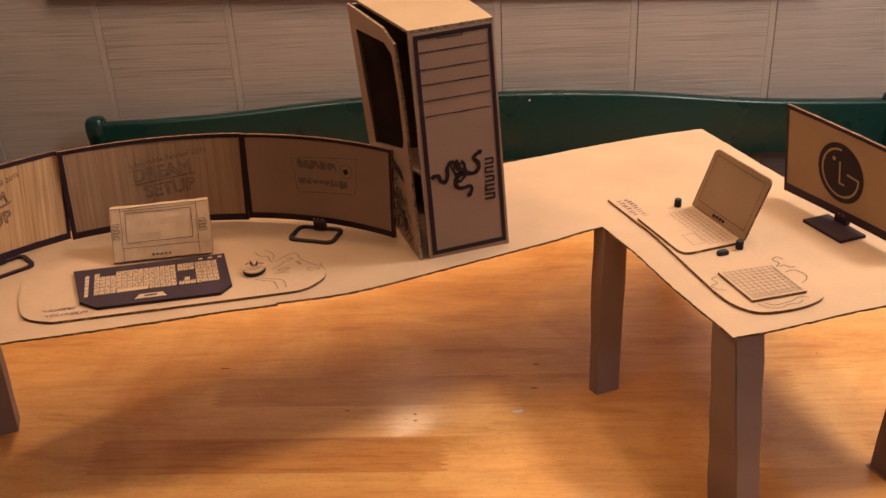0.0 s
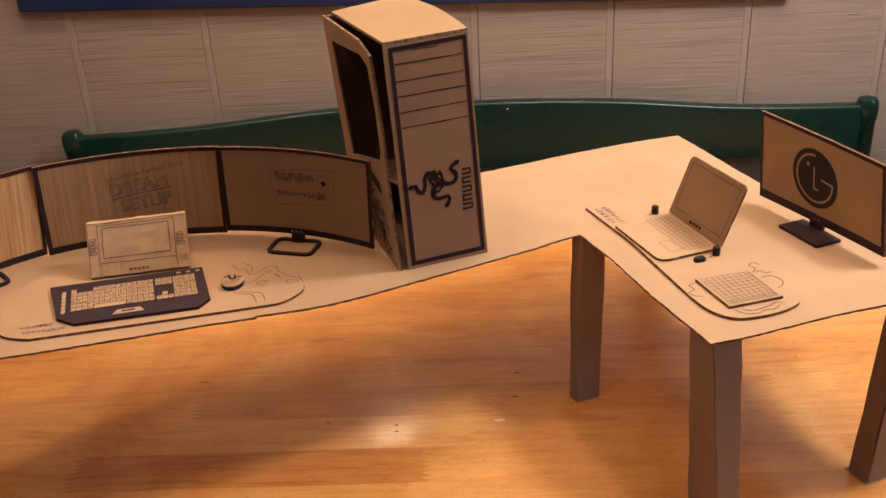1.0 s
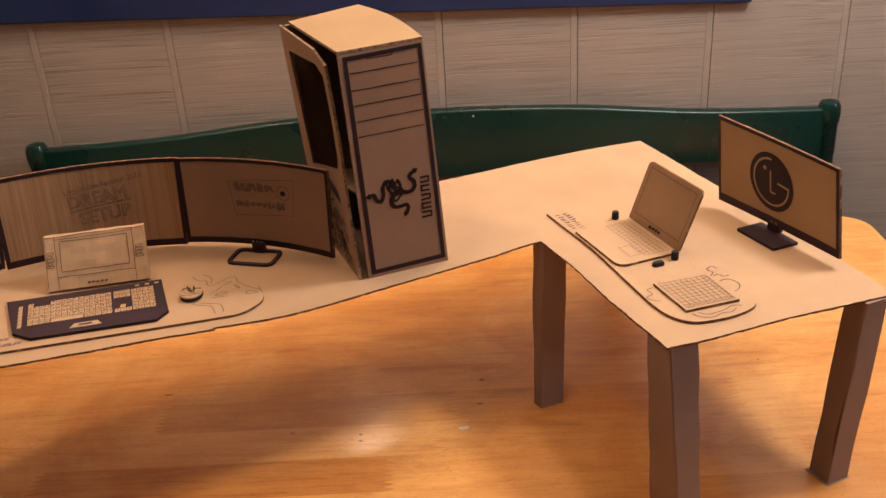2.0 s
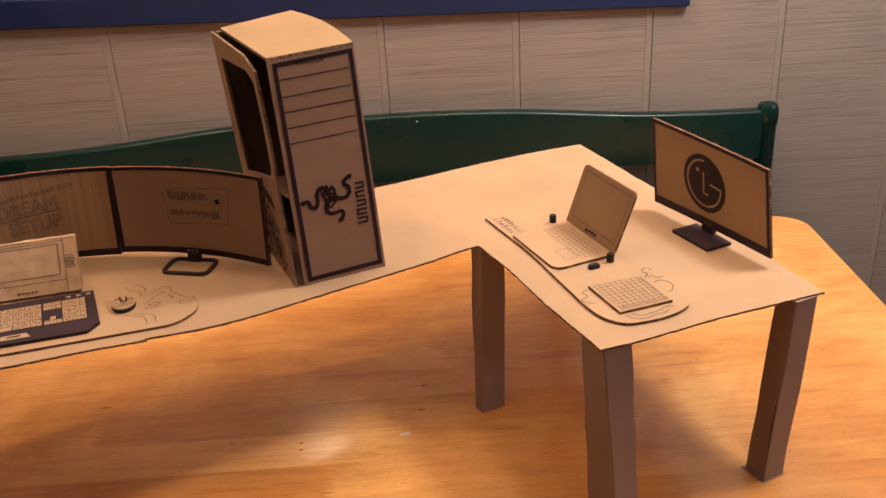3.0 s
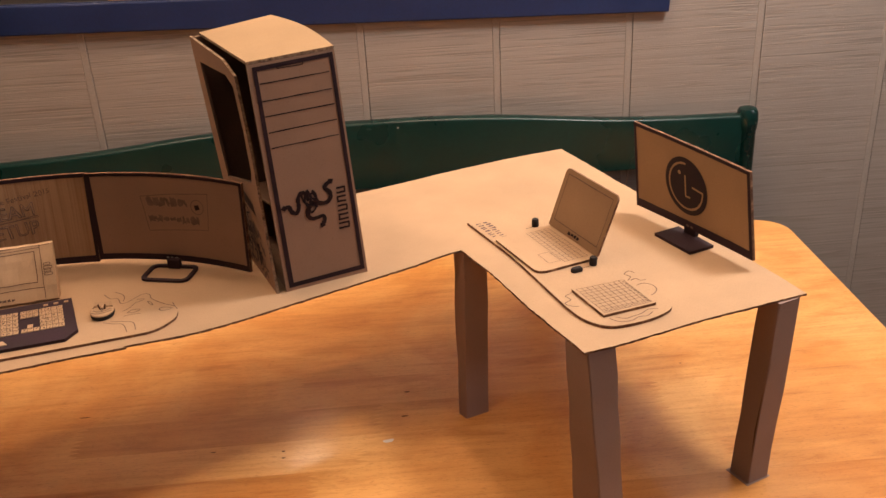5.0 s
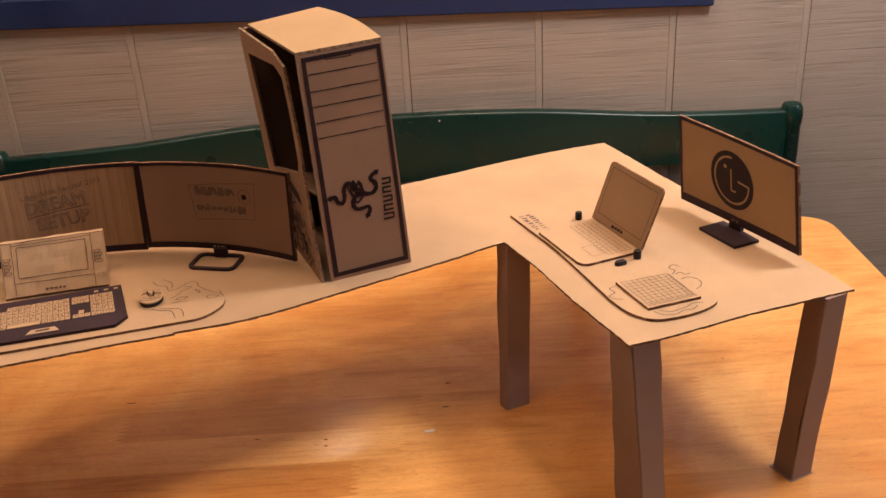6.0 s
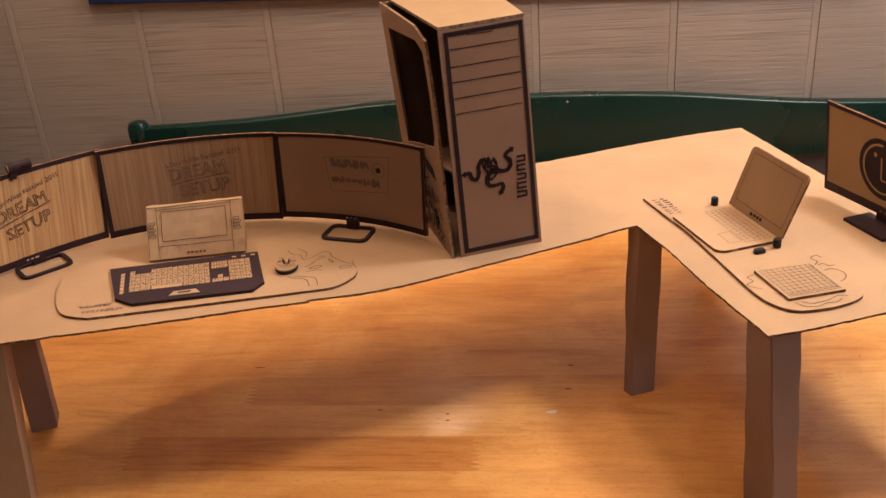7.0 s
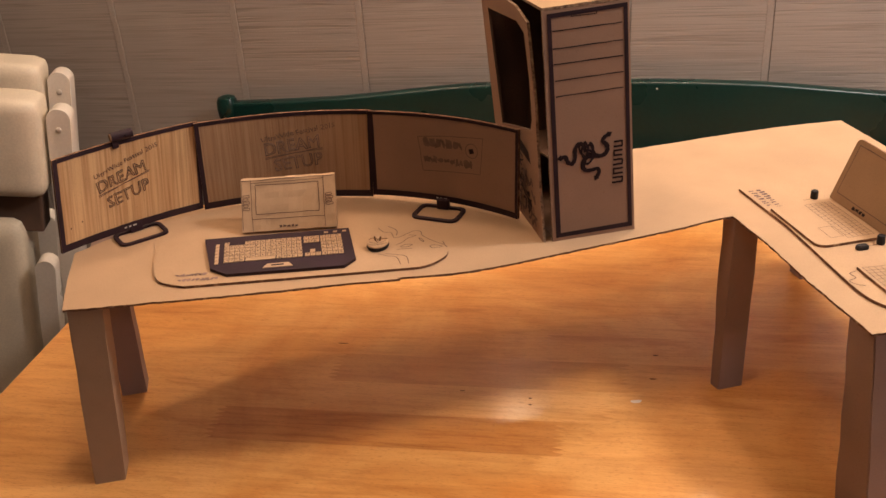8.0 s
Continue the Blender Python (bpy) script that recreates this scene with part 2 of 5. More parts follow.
def sheet(outline, z0, z1, edge_index=1):
    return loops_solid(bmesh.new(), [(x, y, z0) for x, y in outline], [(x, y, z1) for x, y in outline], edge_index)


def smooth_line(pts, steps=6, closed=False):
    """Points of a soft curve through pts."""
    n, out = len(pts), []
    for i in range(n if closed else n - 1):
        if closed:
            p = [pts[(i + k) % n] for k in (-1, 0, 1, 2)]
        else:
            p = [pts[max(i - 1, 0)], pts[i], pts[i + 1], pts[min(i + 2, n - 1)]]
        for s in range(steps):
            t = s / steps
            out.append(tuple(0.5 * (2 * b + (c - a) * t + (2 * a - 5 * b + 4 * c - d) * t * t + (3 * b - a - 3 * c + d) * t ** 3) for a, b, c, d in zip(*p)))
    return out if closed else out + [tuple(pts[-1])]


def rounded(w, h, r, n=5, corners=(1, 1, 1, 1)):
    """A rectangle round the origin with rounded corners, from the lower left round to the right."""
    out = []
    for k, (sx, sy) in enumerate(((-1, -1), (1, -1), (1, 1), (-1, 1))):
        rr = max(r * corners[k], 1e-4)
        for s in range(n + 1):
            a = radians(180 + 90 * k + 90 * s / n)
            out.append((sx * (w / 2 - rr) + rr * math.cos(a), sy * (h / 2 - rr) + rr * math.sin(a)))
    return out


def placed(pts, origin, deg):
    c, s = math.cos(radians(deg)), math.sin(radians(deg))
    return [(origin[0] + c * x - s * y, origin[1] + s * x + c * y) for x, y in pts]


def plane(origin, u, v):
    """A map from metres along u and v to places on a flat face."""
    o, u, v = Vector(origin), Vector(u).normalized(), Vector(v).normalized()
    return lambda a, b: o + u * a + v * b


def level(origin, deg, z):
    c, s = math.cos(radians(deg)), math.sin(radians(deg))
    return lambda a, b: Vector((origin[0] + c * a - s * b, origin[1] + s * a + c * b, z))


def lifted(at, a, b, lift):
    e = 0.0005
    n = (at(a + e, b) - at(a - e, b)).cross(at(a, b + e) - at(a, b - e)).normalized()
    return at(a, b) + n * lift


def stroke(bm, at, pts, width, closed=False, lift=0.0005, wobble=0.0):
    """A line of ink along pts on the face that at() maps."""
    n = len(pts)
    if n < 2:
        return
    rows = []
    for i, (x, y) in enumerate(pts):
        p = pts[(i - 1) % n] if closed or i else pts[0]
        q = pts[(i + 1) % n] if closed or i < n - 1 else pts[-1]
        dx, dy = q[0] - p[0], q[1] - p[1]
        d = math.hypot(dx, dy) or 1.0
        wd = width * (1 + wobble * random.uniform(-1, 1))
        nx, ny = -dy / d * wd / 2, dx / d * wd / 2
        rows.append((bm.verts.new(lifted(at, x + nx, y + ny, lift)), bm.verts.new(lifted(at, x - nx, y - ny, lift))))
    for i in range(n if closed else n - 1):
        (a, b), (c, d) = rows[i], rows[(i + 1) % n]
        bm.faces.new((a, b, d, c))


def shaky(p, q, steps=5, amount=0.0004):
    """A hand-drawn straight line."""
    return [(p[0] + (q[0] - p[0]) * s / steps + random.uniform(-1, 1) * amount, p[1] + (q[1] - p[1]) * s / steps + random.uniform(-1, 1) * amount) for s in range(steps + 1)]


def box_line(bm, at, a0, b0, a1, b1, width, amount=0.0004, lift=0.0005):
    for p, q in (((a0, b0), (a1, b0)), ((a1, b0), (a1, b1)), ((a1, b1), (a0, b1)), ((a0, b1), (a0, b0))):
        stroke(bm, at, shaky(p, q, 5, amount), width, lift=lift)


def patch(bm, at, outline, lift=0.0005):
    bm.faces.new([bm.verts.new(lifted(at, a, b, lift)) for a, b in outline])


def box(bm, x0, y0, z0, x1, y1, z1, bevel=0.0, segs=2):
    r = bmesh.ops.create_cube(bm, size=1.0)
    for v in r["verts"]:
        v.co = (x0 + (v.co.x + 0.5) * (x1 - x0), y0 + (v.co.y + 0.5) * (y1 - y0), z0 + (v.co.z + 0.5) * (z1 - z0))
    if bevel:
        edges = {e for v in r["verts"] for e in v.link_edges}
        bmesh.ops.bevel(bm, geom=list(edges), offset=bevel, segments=segs, affect="EDGES", profile=0.5)
    return bm


def letters(text, size, outline=0.0):
    """Flat 2D faces of a line of text in the built-in font, or its outline as thin lines; metres, from its lower left."""
    cu = bpy.data.curves.new("letters", "FONT")
    cu.body, cu.size = text, size
    cu.resolution_u = 2
    if outline:
        cu.fill_mode = "NONE"
        cu.bevel_depth, cu.bevel_resolution = outline, 0
    ob = new("letters", cu)
    me = bpy.data.meshes.new_from_object(ob.evaluated_get(bpy.context.evaluated_depsgraph_get()))
    bm = bmesh.new()
    bm.from_mesh(me)
    bpy.data.objects.remove(ob)
    bpy.data.curves.remove(cu)
    bpy.data.meshes.remove(me)
    return bm


def lay(bm, at, origin, deg, width=None, lift=0.0006, stretch=1.0):
    """Lays flat letters on the face that at() maps, turned by deg, fitted to a width."""
    xs = [v.co.x for v in bm.verts]
    x0, f = min(xs), (width / (max(xs) - min(xs)) if width else 1.0)
    c, s = math.cos(radians(deg)), math.sin(radians(deg))
    for v in bm.verts:
        x, y = (v.co.x - x0) * f, v.co.y * f * stretch
        j = Vector((x * 130, y * 130, origin[0] * 40))
        x, y = x + 0.0017 * noise.noise(j), y + 0.0017 * noise.noise(j + Vector((7, 3, 0)))
        v.co = lifted(at, origin[0] + c * x - s * y, origin[1] + s * x + c * y, lift + v.co.z * 0.2)
    return bm


# ---- the room ----
def room():
    x0, x1, y0, y1, z0, z1 = ROOM
    tagged(part("floor", box(bmesh.new(), x0 - 0.1, y0 - 0.1, -0.1, x1 + 0.1, y1 + 0.2, 0), FLOOR), "brown vinyl floor under the dining table", "floor", kind="structure")
    tagged(part("ceiling", box(bmesh.new(), x0 - 0.1, y0 - 0.1, z1, x1 + 0.1, y1 + 0.2, z1 + 0.1), WHITEWASH), "plain off-white painted ceiling", "ceiling", kind="structure")
    tagged(part("wall_west", box(bmesh.new(), x0 - 0.1, y0, 0, x0, y1, z1), PLASTER), "plain plastered side wall", "wall", kind="structure")
    tagged(part("wall_east", box(bmesh.new(), x1, y0, 0, x1 + 0.1, y1, z1), PLASTER), "plain plastered side wall", "wall", kind="structure")
    tagged(part("wall_south", box(bmesh.new(), x0 - 0.1, y0 - 0.1, 0, x1 + 0.1, y0, z1), PLASTER), "plain plastered wall closing the room", "wall", kind="structure")


def wall_north():
    x0, x1, y0, y1, z0, z1 = ROOM
    wall = tagged(part("wall_north", box(bmesh.new(), x0 - 0.1, y1 + 0.0035, 0, x1 + 0.1, y1 + 0.12, z1), GROUT), "beige-grey striated board wall with narrow vertical battens", "wall", kind="structure")
    pitch, first = 0.287, -0.424
    boards, strips = None, None
    k = -7
    while first + pitch * k < x1:
        gx = first + pitch * k
        if gx > x0 - 0.2:
            a, b = gx + 0.0003, gx + pitch - 0.0147
            if boards is None:
                bm = box(bmesh.new(), 0, 0, 0, b - a, 0.0034, z1)
                for v in bm.verts:
                    if v.co.y < 0.001 and v.co.x < 1e-5:
                        v.co.x += 0.0014
                boards = part("board", bm, WALL, wall)
                boards.location = (a, y1, 0)
                bm = box(bmesh.new(), 0, 0, 0, 0.0144, 0.0034, z1, 0.0009, 1)
                strips = part("batten", bm, BATTEN, wall)
                strips.location = (gx - 0.0146, y1 - 0.0008, 0)
            else:
                for src, x, y in ((boards, a, y1), (strips, gx - 0.0146, y1 - 0.0008)):
                    o = src.copy()
                    scene.collection.objects.link(o)
                    o.location = (x, y, 0)
        k += 1


# ---- the dining table and what stands round it ----
def clip(poly, a, b, c):
    """The part of a convex outline where a*x + b*y <= c."""
    out = []
    for i, p in enumerate(poly):
        q = poly[(i + 1) % len(poly)]
        dp, dq = a * p[0] + b * p[1] - c, a * q[0] + b * q[1] - c
        if dp <= 0:
            out.append(p)
        if dp * dq < 0:
            t = dp / (dp - dq)
            out.append((p[0] + (q[0] - p[0]) * t, p[1] + (q[1] - p[1]) * t))
    return out


def dining_table():
    x0, x1, y0, y1 = -0.801, 0.976, -0.52, 0.532
    table = thing("dining_table", "large varnished orange-brown dining table of glued wooden staves", "table", at=((x0 + x1) / 2, (y0 + y1) / 2, 0))
    cx, cy = (x0 + x1) / 2, (y0 + y1) / 2
    rim = [(cx + x, cy + y) for x, y in rounded(x1 - x0, y1 - y0, 0.062, 8)]
    under = sheet([(cx + (x - cx) * 0.995, cy + (y - cy) * 0.992) for x, y in rim], TABLE_Z - 0.032, TABLE_Z - 0.024, 0)
    part("apron_board", under, WOOD, table)
    for sx in (-1, 1):
        for sy in (-1, 1):
            lx, ly = cx + sx * ((x1 - x0) / 2 - 0.10), cy + sy * ((y1 - y0) / 2 - 0.10)
            part("leg", box(bmesh.new(), lx - 0.035, ly - 0.035, 0, lx + 0.035, ly + 0.035, TABLE_Z - 0.032, 0.006), WOOD, table)
    rng = random.Random(7)
    lines = [y0, -0.452] + [-0.452 + 0.0735 * k for k in range(1, 13)] + [y1]
    for ya, yb in zip(lines, lines[1:]):
        ends = [x0 - 0.02]
        while ends[-1] < x1:
            ends.append(ends[-1] + rng.uniform(0.35, 0.95))
        if abs(ya + 0.2315) < 0.002:
            ends = [x0 - 0.02, -0.44, 0.050, 0.62, x1 + 0.02]
        for xa, xb in zip(ends, ends[1:]):
            poly = [(max(xa, x0), ya), (min(xb, x1), ya)]
            teeth = 16
            if xb < x1:
                poly += [(xb + (0.008 if k % 2 else -0.008), ya + (yb - ya) * k / teeth) for k in range(1, teeth)]
            poly += [(min(xb, x1), yb), (max(xa, x0), yb)]
            if xa > x0:
                poly += [(xa + (0.008 if k % 2 else -0.008), ya + (yb - ya) * k / teeth) for k in range(teeth - 1, 0, -1)]
            if poly[1][0] - poly[0][0] > 0.02:
                n = len(rim)
                for i in range(n):
                    p, q = rim[i], rim[(i + 1) % n]
                    if poly:
                        a, b = q[1] - p[1], -(q[0] - p[0])
                        poly = clip(poly, a, b, a * p[0] + b * p[1])
                if len(poly) > 2:
                    mx, my = sum(p[0] for p in poly) / len(poly), sum(p[1] for p in poly) / len(poly)
                    bm = bmesh.new()
                    low = [bm.verts.new((x - mx, y - my, -0.024)) for x, y in poly]
                    mid = [bm.verts.new((x - mx, y - my, -0.00008)) for x, y in poly]
                    top = []
                    for x, y in poly:
                        dx, dy = mx - x, my - y
                        top.append(bm.verts.new((x - mx + math.copysign(min(0.00012, abs(dx)), dx), y - my + math.copysign(min(0.00012, abs(dy)), dy), 0)))
                    bm.faces.new(list(reversed(low)))
                    bm.faces.new(top)
                    for ring, nxt in ((low, mid), (mid, top)):
                        for i in range(len(ring)):
                            j = (i + 1) % len(ring)
                            bm.faces.new((ring[i], ring[j], nxt[j], nxt[i]))
                    bmesh.ops.remove_doubles(bm, verts=bm.verts, dist=0.00005)
                    st = part("stave", bm, WOOD_RED if (xa, xb) == (-0.44, 0.050) else WOOD, table)
                    st.location = Vector((mx, my, TABLE_Z)) - table.location
    # small dark dents pressed into the varnish
    for dx, dy, a, b in ((0.005, -0.107, 0.0026, 0.0014), (0.006, -0.122, 0.0030, 0.0012), (0.185, 0.015, 0.0042, 0.0016), (0.179, -0.047, 0.0055, 0.0014), (-0.304, 0.017, 0.0085, 0.0012), (-0.095, -0.096, 0.0040, 0.0010), (0.60, -0.36, 0.0040, 0.0015), (0.42, -0.40, 0.0050, 0.0012)):
        ring = [(dx + a * math.cos(k * math.pi / 5) * (1 + 0.2 * math.sin(2 * k)), dy + b * math.sin(k * math.pi / 5)) for k in range(10)]
        part("dent", sheet(ring, TABLE_Z + 0.00005, TABLE_Z + 0.0002, 0), DENT, table)


def bench_top(x):
    """Height of the bench back's wavy upper edge."""
    pts = ((-0.76, 0.905), (-0.67, 0.907), (-0.555, 0.911), (-0.433, 0.918), (-0.309, 0.931), (-0.189, 0.942), (-0.06, 0.946), (0.106, 0.947), (0.253, 0.946), (0.426, 0.939), (0.55, 0.927), (0.675, 0.914), (0.80, 0.908), (0.98, 0.904))
    for (a, za), (b, zb) in zip(pts, pts[1:]):
        if x <= b:
            t = max(0.0, (x - a) / (b - a))
            return za + (zb - za) * t
    return pts[-1][1]


def bench():
    y = 0.755
    ob = thing("bench", "dark green glossy painted wooden bench against the boarded wall", "bench", at=(0.12, y, 0))
    bm = bmesh.new()
    xs = [-0.735 + 1.70 * i / 60 for i in range(61)]
    prof = ((-0.015, -0.0075), (-0.0142, -0.0040), (-0.0122, -0.0014), (-0.0088, 0.0), (0.0088, 0.0), (0.0122, -0.0014), (0.0142, -0.0040), (0.015, -0.0075))
    rows = []
    for x in xs:
        sm = sum(bench_top(x + d) for d in (-0.06, -0.03, 0, 0.03, 0.06)) / 5
        ring = [(-0.015, 0.797)] + [(dy, sm + dz) for dy, dz in prof] + [(0.015, 0.797)]
        rows.append([bm.verts.new((x, y + dy, z)) for dy, z in ring])
    for a, b in zip(rows, rows[1:]):
        for i in range(len(a)):
            j = (i + 1) % len(a)
            bm.faces.new((a[i], b[i], b[j], a[j]))
    bm.faces.new(rows[0])
    bm.faces.new(rows[-1])
    part("back_panel", bm, GREEN, ob, smooth=True)
    for px in (-0.749, 0.977):
        bm = bmesh.new()
        sides, prof = 20, ((0.0, 0.021), (0.868, 0.019), (0.872, 0.0215), (0.892, 0.0230), (0.908, 0.0220), (0.916, 0.018), (0.9195, 0.009), (0.9205, 0.0))
        rings = []
        for z, r in prof[:-1]:
            sq = 0.55 if z < 0.87 else 0.3
            ring = []
            for s in range(sides):
                a = 2 * math.pi * s / sides
                k = 1 / max(abs(math.cos(a)), abs(math.sin(a)))
                rr = r * (1 + (k - 1) * sq)
                ring.append(bm.verts.new((px + rr * math.cos(a), y + rr * math.sin(a), z)))
            rings.append(ring)
        for a, b in zip(rings, rings[1:]):
            for s in range(sides):
                bm.faces.new((a[s], a[(s + 1) % sides], b[(s + 1) % sides], b[s]))
        tip = bm.verts.new((px, y, prof[-1][0]))
        for s in range(sides):
            bm.faces.new((rings[-1][s], rings[-1][(s + 1) % sides], tip))
        bm.faces.new(list(reversed(rings[0])))
        part("post", bm, GREEN, ob, smooth=True)
        part("front_leg", box(bmesh.new(), px - 0.022, 0.385, 0, px + 0.022, 0.425, 0.43, 0.004), GREEN, ob)
    bm = bmesh.new()
    bmesh.ops.create_uvsphere(bm, u_segments=8, v_segments=5, radius=0.0022)
    for v in bm.verts:
        v.co = (0.2075 + v.co.x, y - 0.0150 + v.co.y * 0.4, 0.9315 + v.co.z)
    part("nail_head", bm, STEEL, ob, "small bare nail head", smooth=True)
    part("seat", box(bmesh.new(), -0.765, 0.38, 0.43, 0.995, 0.733, 0.455, 0.006), GREEN, ob)


def blue_board():
    ob = thing("wall_mirror", "wide wall mirror in a dark blue frame hung slightly askew", "mirror", at=(0.0, 0.79, 1.5))
    turn = radians(1.55)
    w, h, d = 1.61, 0.75, 0.016
    cx, cz = 0.003, 1.153 + h / 2

    def bar(a0, b0, a1, b1, y0, y1):
        bm = box(bmesh.new(), a0, y0, b0, a1, y1, b1, 0.003)
        for v in bm.verts:
            x, z = v.co.x, v.co.z
            v.co.x, v.co.z = cx + x * math.cos(turn) + z * math.sin(turn), cz - x * math.sin(turn) + z * math.cos(turn)
        return bm

    f = 0.06
    for a in ((-w / 2, -h / 2, w / 2, -h / 2 + f), (-w / 2, h / 2 - f, w / 2, h / 2), (-w / 2, -h / 2 + f, -w / 2 + f, h / 2 - f), (w / 2 - f, -h / 2 + f, w / 2, h / 2 - f)):
        part("frame_bar", bar(*a, 0.798 - d, 0.798), BLUE, ob)
    part("mirror_glass", bar(-w / 2 + f, -h / 2 + f, w / 2 - f, h / 2 - f, 0.788, 0.797), MIRROR, ob, "mirror glass")


def padded(x0, y0, z0, x1, y1, z1, r):
    """A stuffed vinyl block with soft edges and slightly swollen faces."""
    bm = box(bmesh.new(), x0, y0, z0, x1, y1, z1)
    bmesh.ops.subdivide_edges(bm, edges=bm.edges[:], cuts=17, use_grid_fill=True)
    c, hs = Vector(((x0 + x1) / 2, (y0 + y1) / 2, (z0 + z1) / 2)), Vector(((x1 - x0) / 2, (y1 - y0) / 2, (z1 - z0) / 2))
    for v in bm.verts:
        q = v.co - c
        inner = Vector([max(-hs[i] + r, min(hs[i] - r, q[i])) for i in range(3)])
        d = q - inner
        if d.length > 1e-6:
            q = inner + d.normalized() * r
        n = noise.noise(v.co * 9.0) * 0.006 + noise.noise(v.co * 32.0) * 0.0025
        v.co = c + q * (1 + n)
    return bm


def rail(x, y0, y1, z0, z1, width):
    """An upright white bar with a round upper end, seen edge on from the side."""
    bm = bmesh.new()
    n = 20
    r = width / 2
    low = [(-r, z0)] + [(r, z0)] + [(r * math.cos(math.pi * s / n), z1 - r + r * math.sin(math.pi * s / n)) for s in range(n + 1)]
    loops_solid(bm, [(x + a, y0, z) for a, z in low], [(x + a, y1, z) for a, z in low], 0)
    bmesh.ops.bevel(bm, geom=[e for e in bm.edges if abs(e.verts[0].co.y - e.verts[1].co.y) < 1e-6], offset=0.009, segments=4, affect="EDGES", profile=0.5)
    return bm


def padded_chair(dx, dy, dz, pad_top, label):
    """A folded chair: two upright stuffed panels between white side rails."""
    ob = thing("padded_chair", label, "chair", "white chairs by the wall", at=(0, 0, 0))
    p = lambda x, y, z: (x + 0.974, y - 0.455, z - 1.0)
    part("backrest", padded(*p(-1.46, 0.40, 0.815), *p(-1.004, 0.50, pad_top), 0.024), CREAM, ob, smooth=True)
    part("seat", padded(*p(-1.46, 0.40, 0.25), *p(-1.055, 0.50, 0.762), 0.026), CREAM, ob, smooth=True)
    # added dark bar, stands for the dark gap between the two pads
    part("gap_bar", box(bmesh.new(), *p(-1.45, 0.43, 0.73), *p(-1.02, 0.49, 0.85), 0.004), INNER_SHADE, ob, "dark bar filling the gap between the pads")
    for x in (-0.974, -1.49):
        q = p(x, 0.455, 0)
        part("side_rail", rail(q[0], q[1] - 0.022, q[1] + 0.022, -1.015 - dz, 0.0, 0.046), WHITE_PLASTIC, ob, "white plastic rail", smooth=True)
        bm = bmesh.new()
        bmesh.ops.create_uvsphere(bm, u_segments=10, v_segments=6, radius=0.006)
        for v in bm.verts:
            v.co = (q[0] + v.co.x, q[1] - 0.023 + v.co.y * 0.5, -0.043 + v.co.z)
        part("screw", bm, STEEL, ob, smooth=True)
    for x in (-1.012, -1.43):
        q = p(x, 0.40, 0)
        part("lower_rail", rail(q[0], q[1] - 0.02, q[1] + 0.02, -1.01 - dz, -0.312, 0.04), WHITE_PLASTIC, ob, "white plastic rail", smooth=True)
    ob.location, ob.rotation_euler = (-0.963 + dx, 0.455 + dy, 1.0 + dz), (0, radians(9), radians(16))


# ---- the cardboard desk ----
def desk_outline():
    front = smooth_line([(-0.549, -0.309), (-0.435, -0.282), (-0.324, -0.255), (-0.220, -0.227), (-0.1495, -0.2105), (-0.1445, -0.2060), (-0.075, -0.190), (-0.013, -0.165), (0.055, -0.130), (0.143, -0.086), (0.205, -0.054), (0.252, -0.026), (0.276, -0.016)], 5)
    arm = [(0.311, -0.096), (0.346, -0.197), (0.390, -0.3045), (0.444, -0.289), (0.542, -0.253), (0.627, -0.228), (0.687, -0.211)]
    rear = [(0.668, -0.152), (0.656, -0.119), (0.615, 0.000), (0.573, 0.124), (0.530, 0.242), (0.488, 0.358)]
    back = smooth_line([(0.488, 0.358), (0.390, 0.329), (0.290, 0.290), (0.209, 0.254), (0.134, 0.223), (0.04, 0.185), (-0.07, 0.150), (-0.18, 0.122), (-0.30, 0.090), (-0.42, 0.040), (-0.53, -0.050), (-0.611, -0.160)], 4)[1:]
    left = [(-0.601, -0.187), (-0.580, -0.240)]
    raw = front + arm + rear + back + left
    out = []
    rng = random.Random(3)
    for i, (x, y) in enumerate(raw):
        qx, qy = raw[(i + 1) % len(raw)]
        d = math.hypot(qx - x, qy - y)
        n = max(1, int(d / 0.006))
        for s in range(n):
            j = 0.0 if s == 0 else 0.0004
            px, py = x + (qx - x) * s / n, y + (qy - y) * s / n
            w = 0.0 if s == 0 else 0.0011 * noise.noise(Vector((px * 34, py * 34, 2))) + 0.0006 * noise.noise(Vector((px * 110, py * 110, 5)))
            out.append((px - (qy - y) / d * w + rng.uniform(-j, j), py + (qx - x) / d * w + rng.uniform(-j, j)))
    return out


def square_tube(foot, top, z0, z1):
    """A folded cardboard leg from the outline of its foot to that of its top."""
    bm = bmesh.new()
    rows = []
    n = 6
    rng = random.Random(int(foot[0][0] * 1e4))
    for k in range(n + 1):
        t = k / n
        j = 0.0 if k in (0, n) else 0.0007
        rows.append([bm.verts.new((a[0] + (b[0] - a[0]) * t + rng.uniform(-j, j), a[1] + (b[1] - a[1]) * t + rng.uniform(-j, j), z0 + (z1 - z0) * t)) for a, b in zip(foot, top)])
    for a, b in zip(rows, rows[1:]):
        for i in range(4):
            bm.faces.new((a[i], a[(i + 1) % 4], b[(i + 1) % 4], b[i]))
    bm.faces.new(list(reversed(rows[0])))
    bm.faces.new(rows[-1])
    edges = [e for e in bm.edges if abs(e.verts[0].co.z - e.verts[1].co.z) > 0.01]
    bmesh.ops.bevel(bm, geom=edges, offset=0.0012, segments=2, affect="EDGES")
    return bm


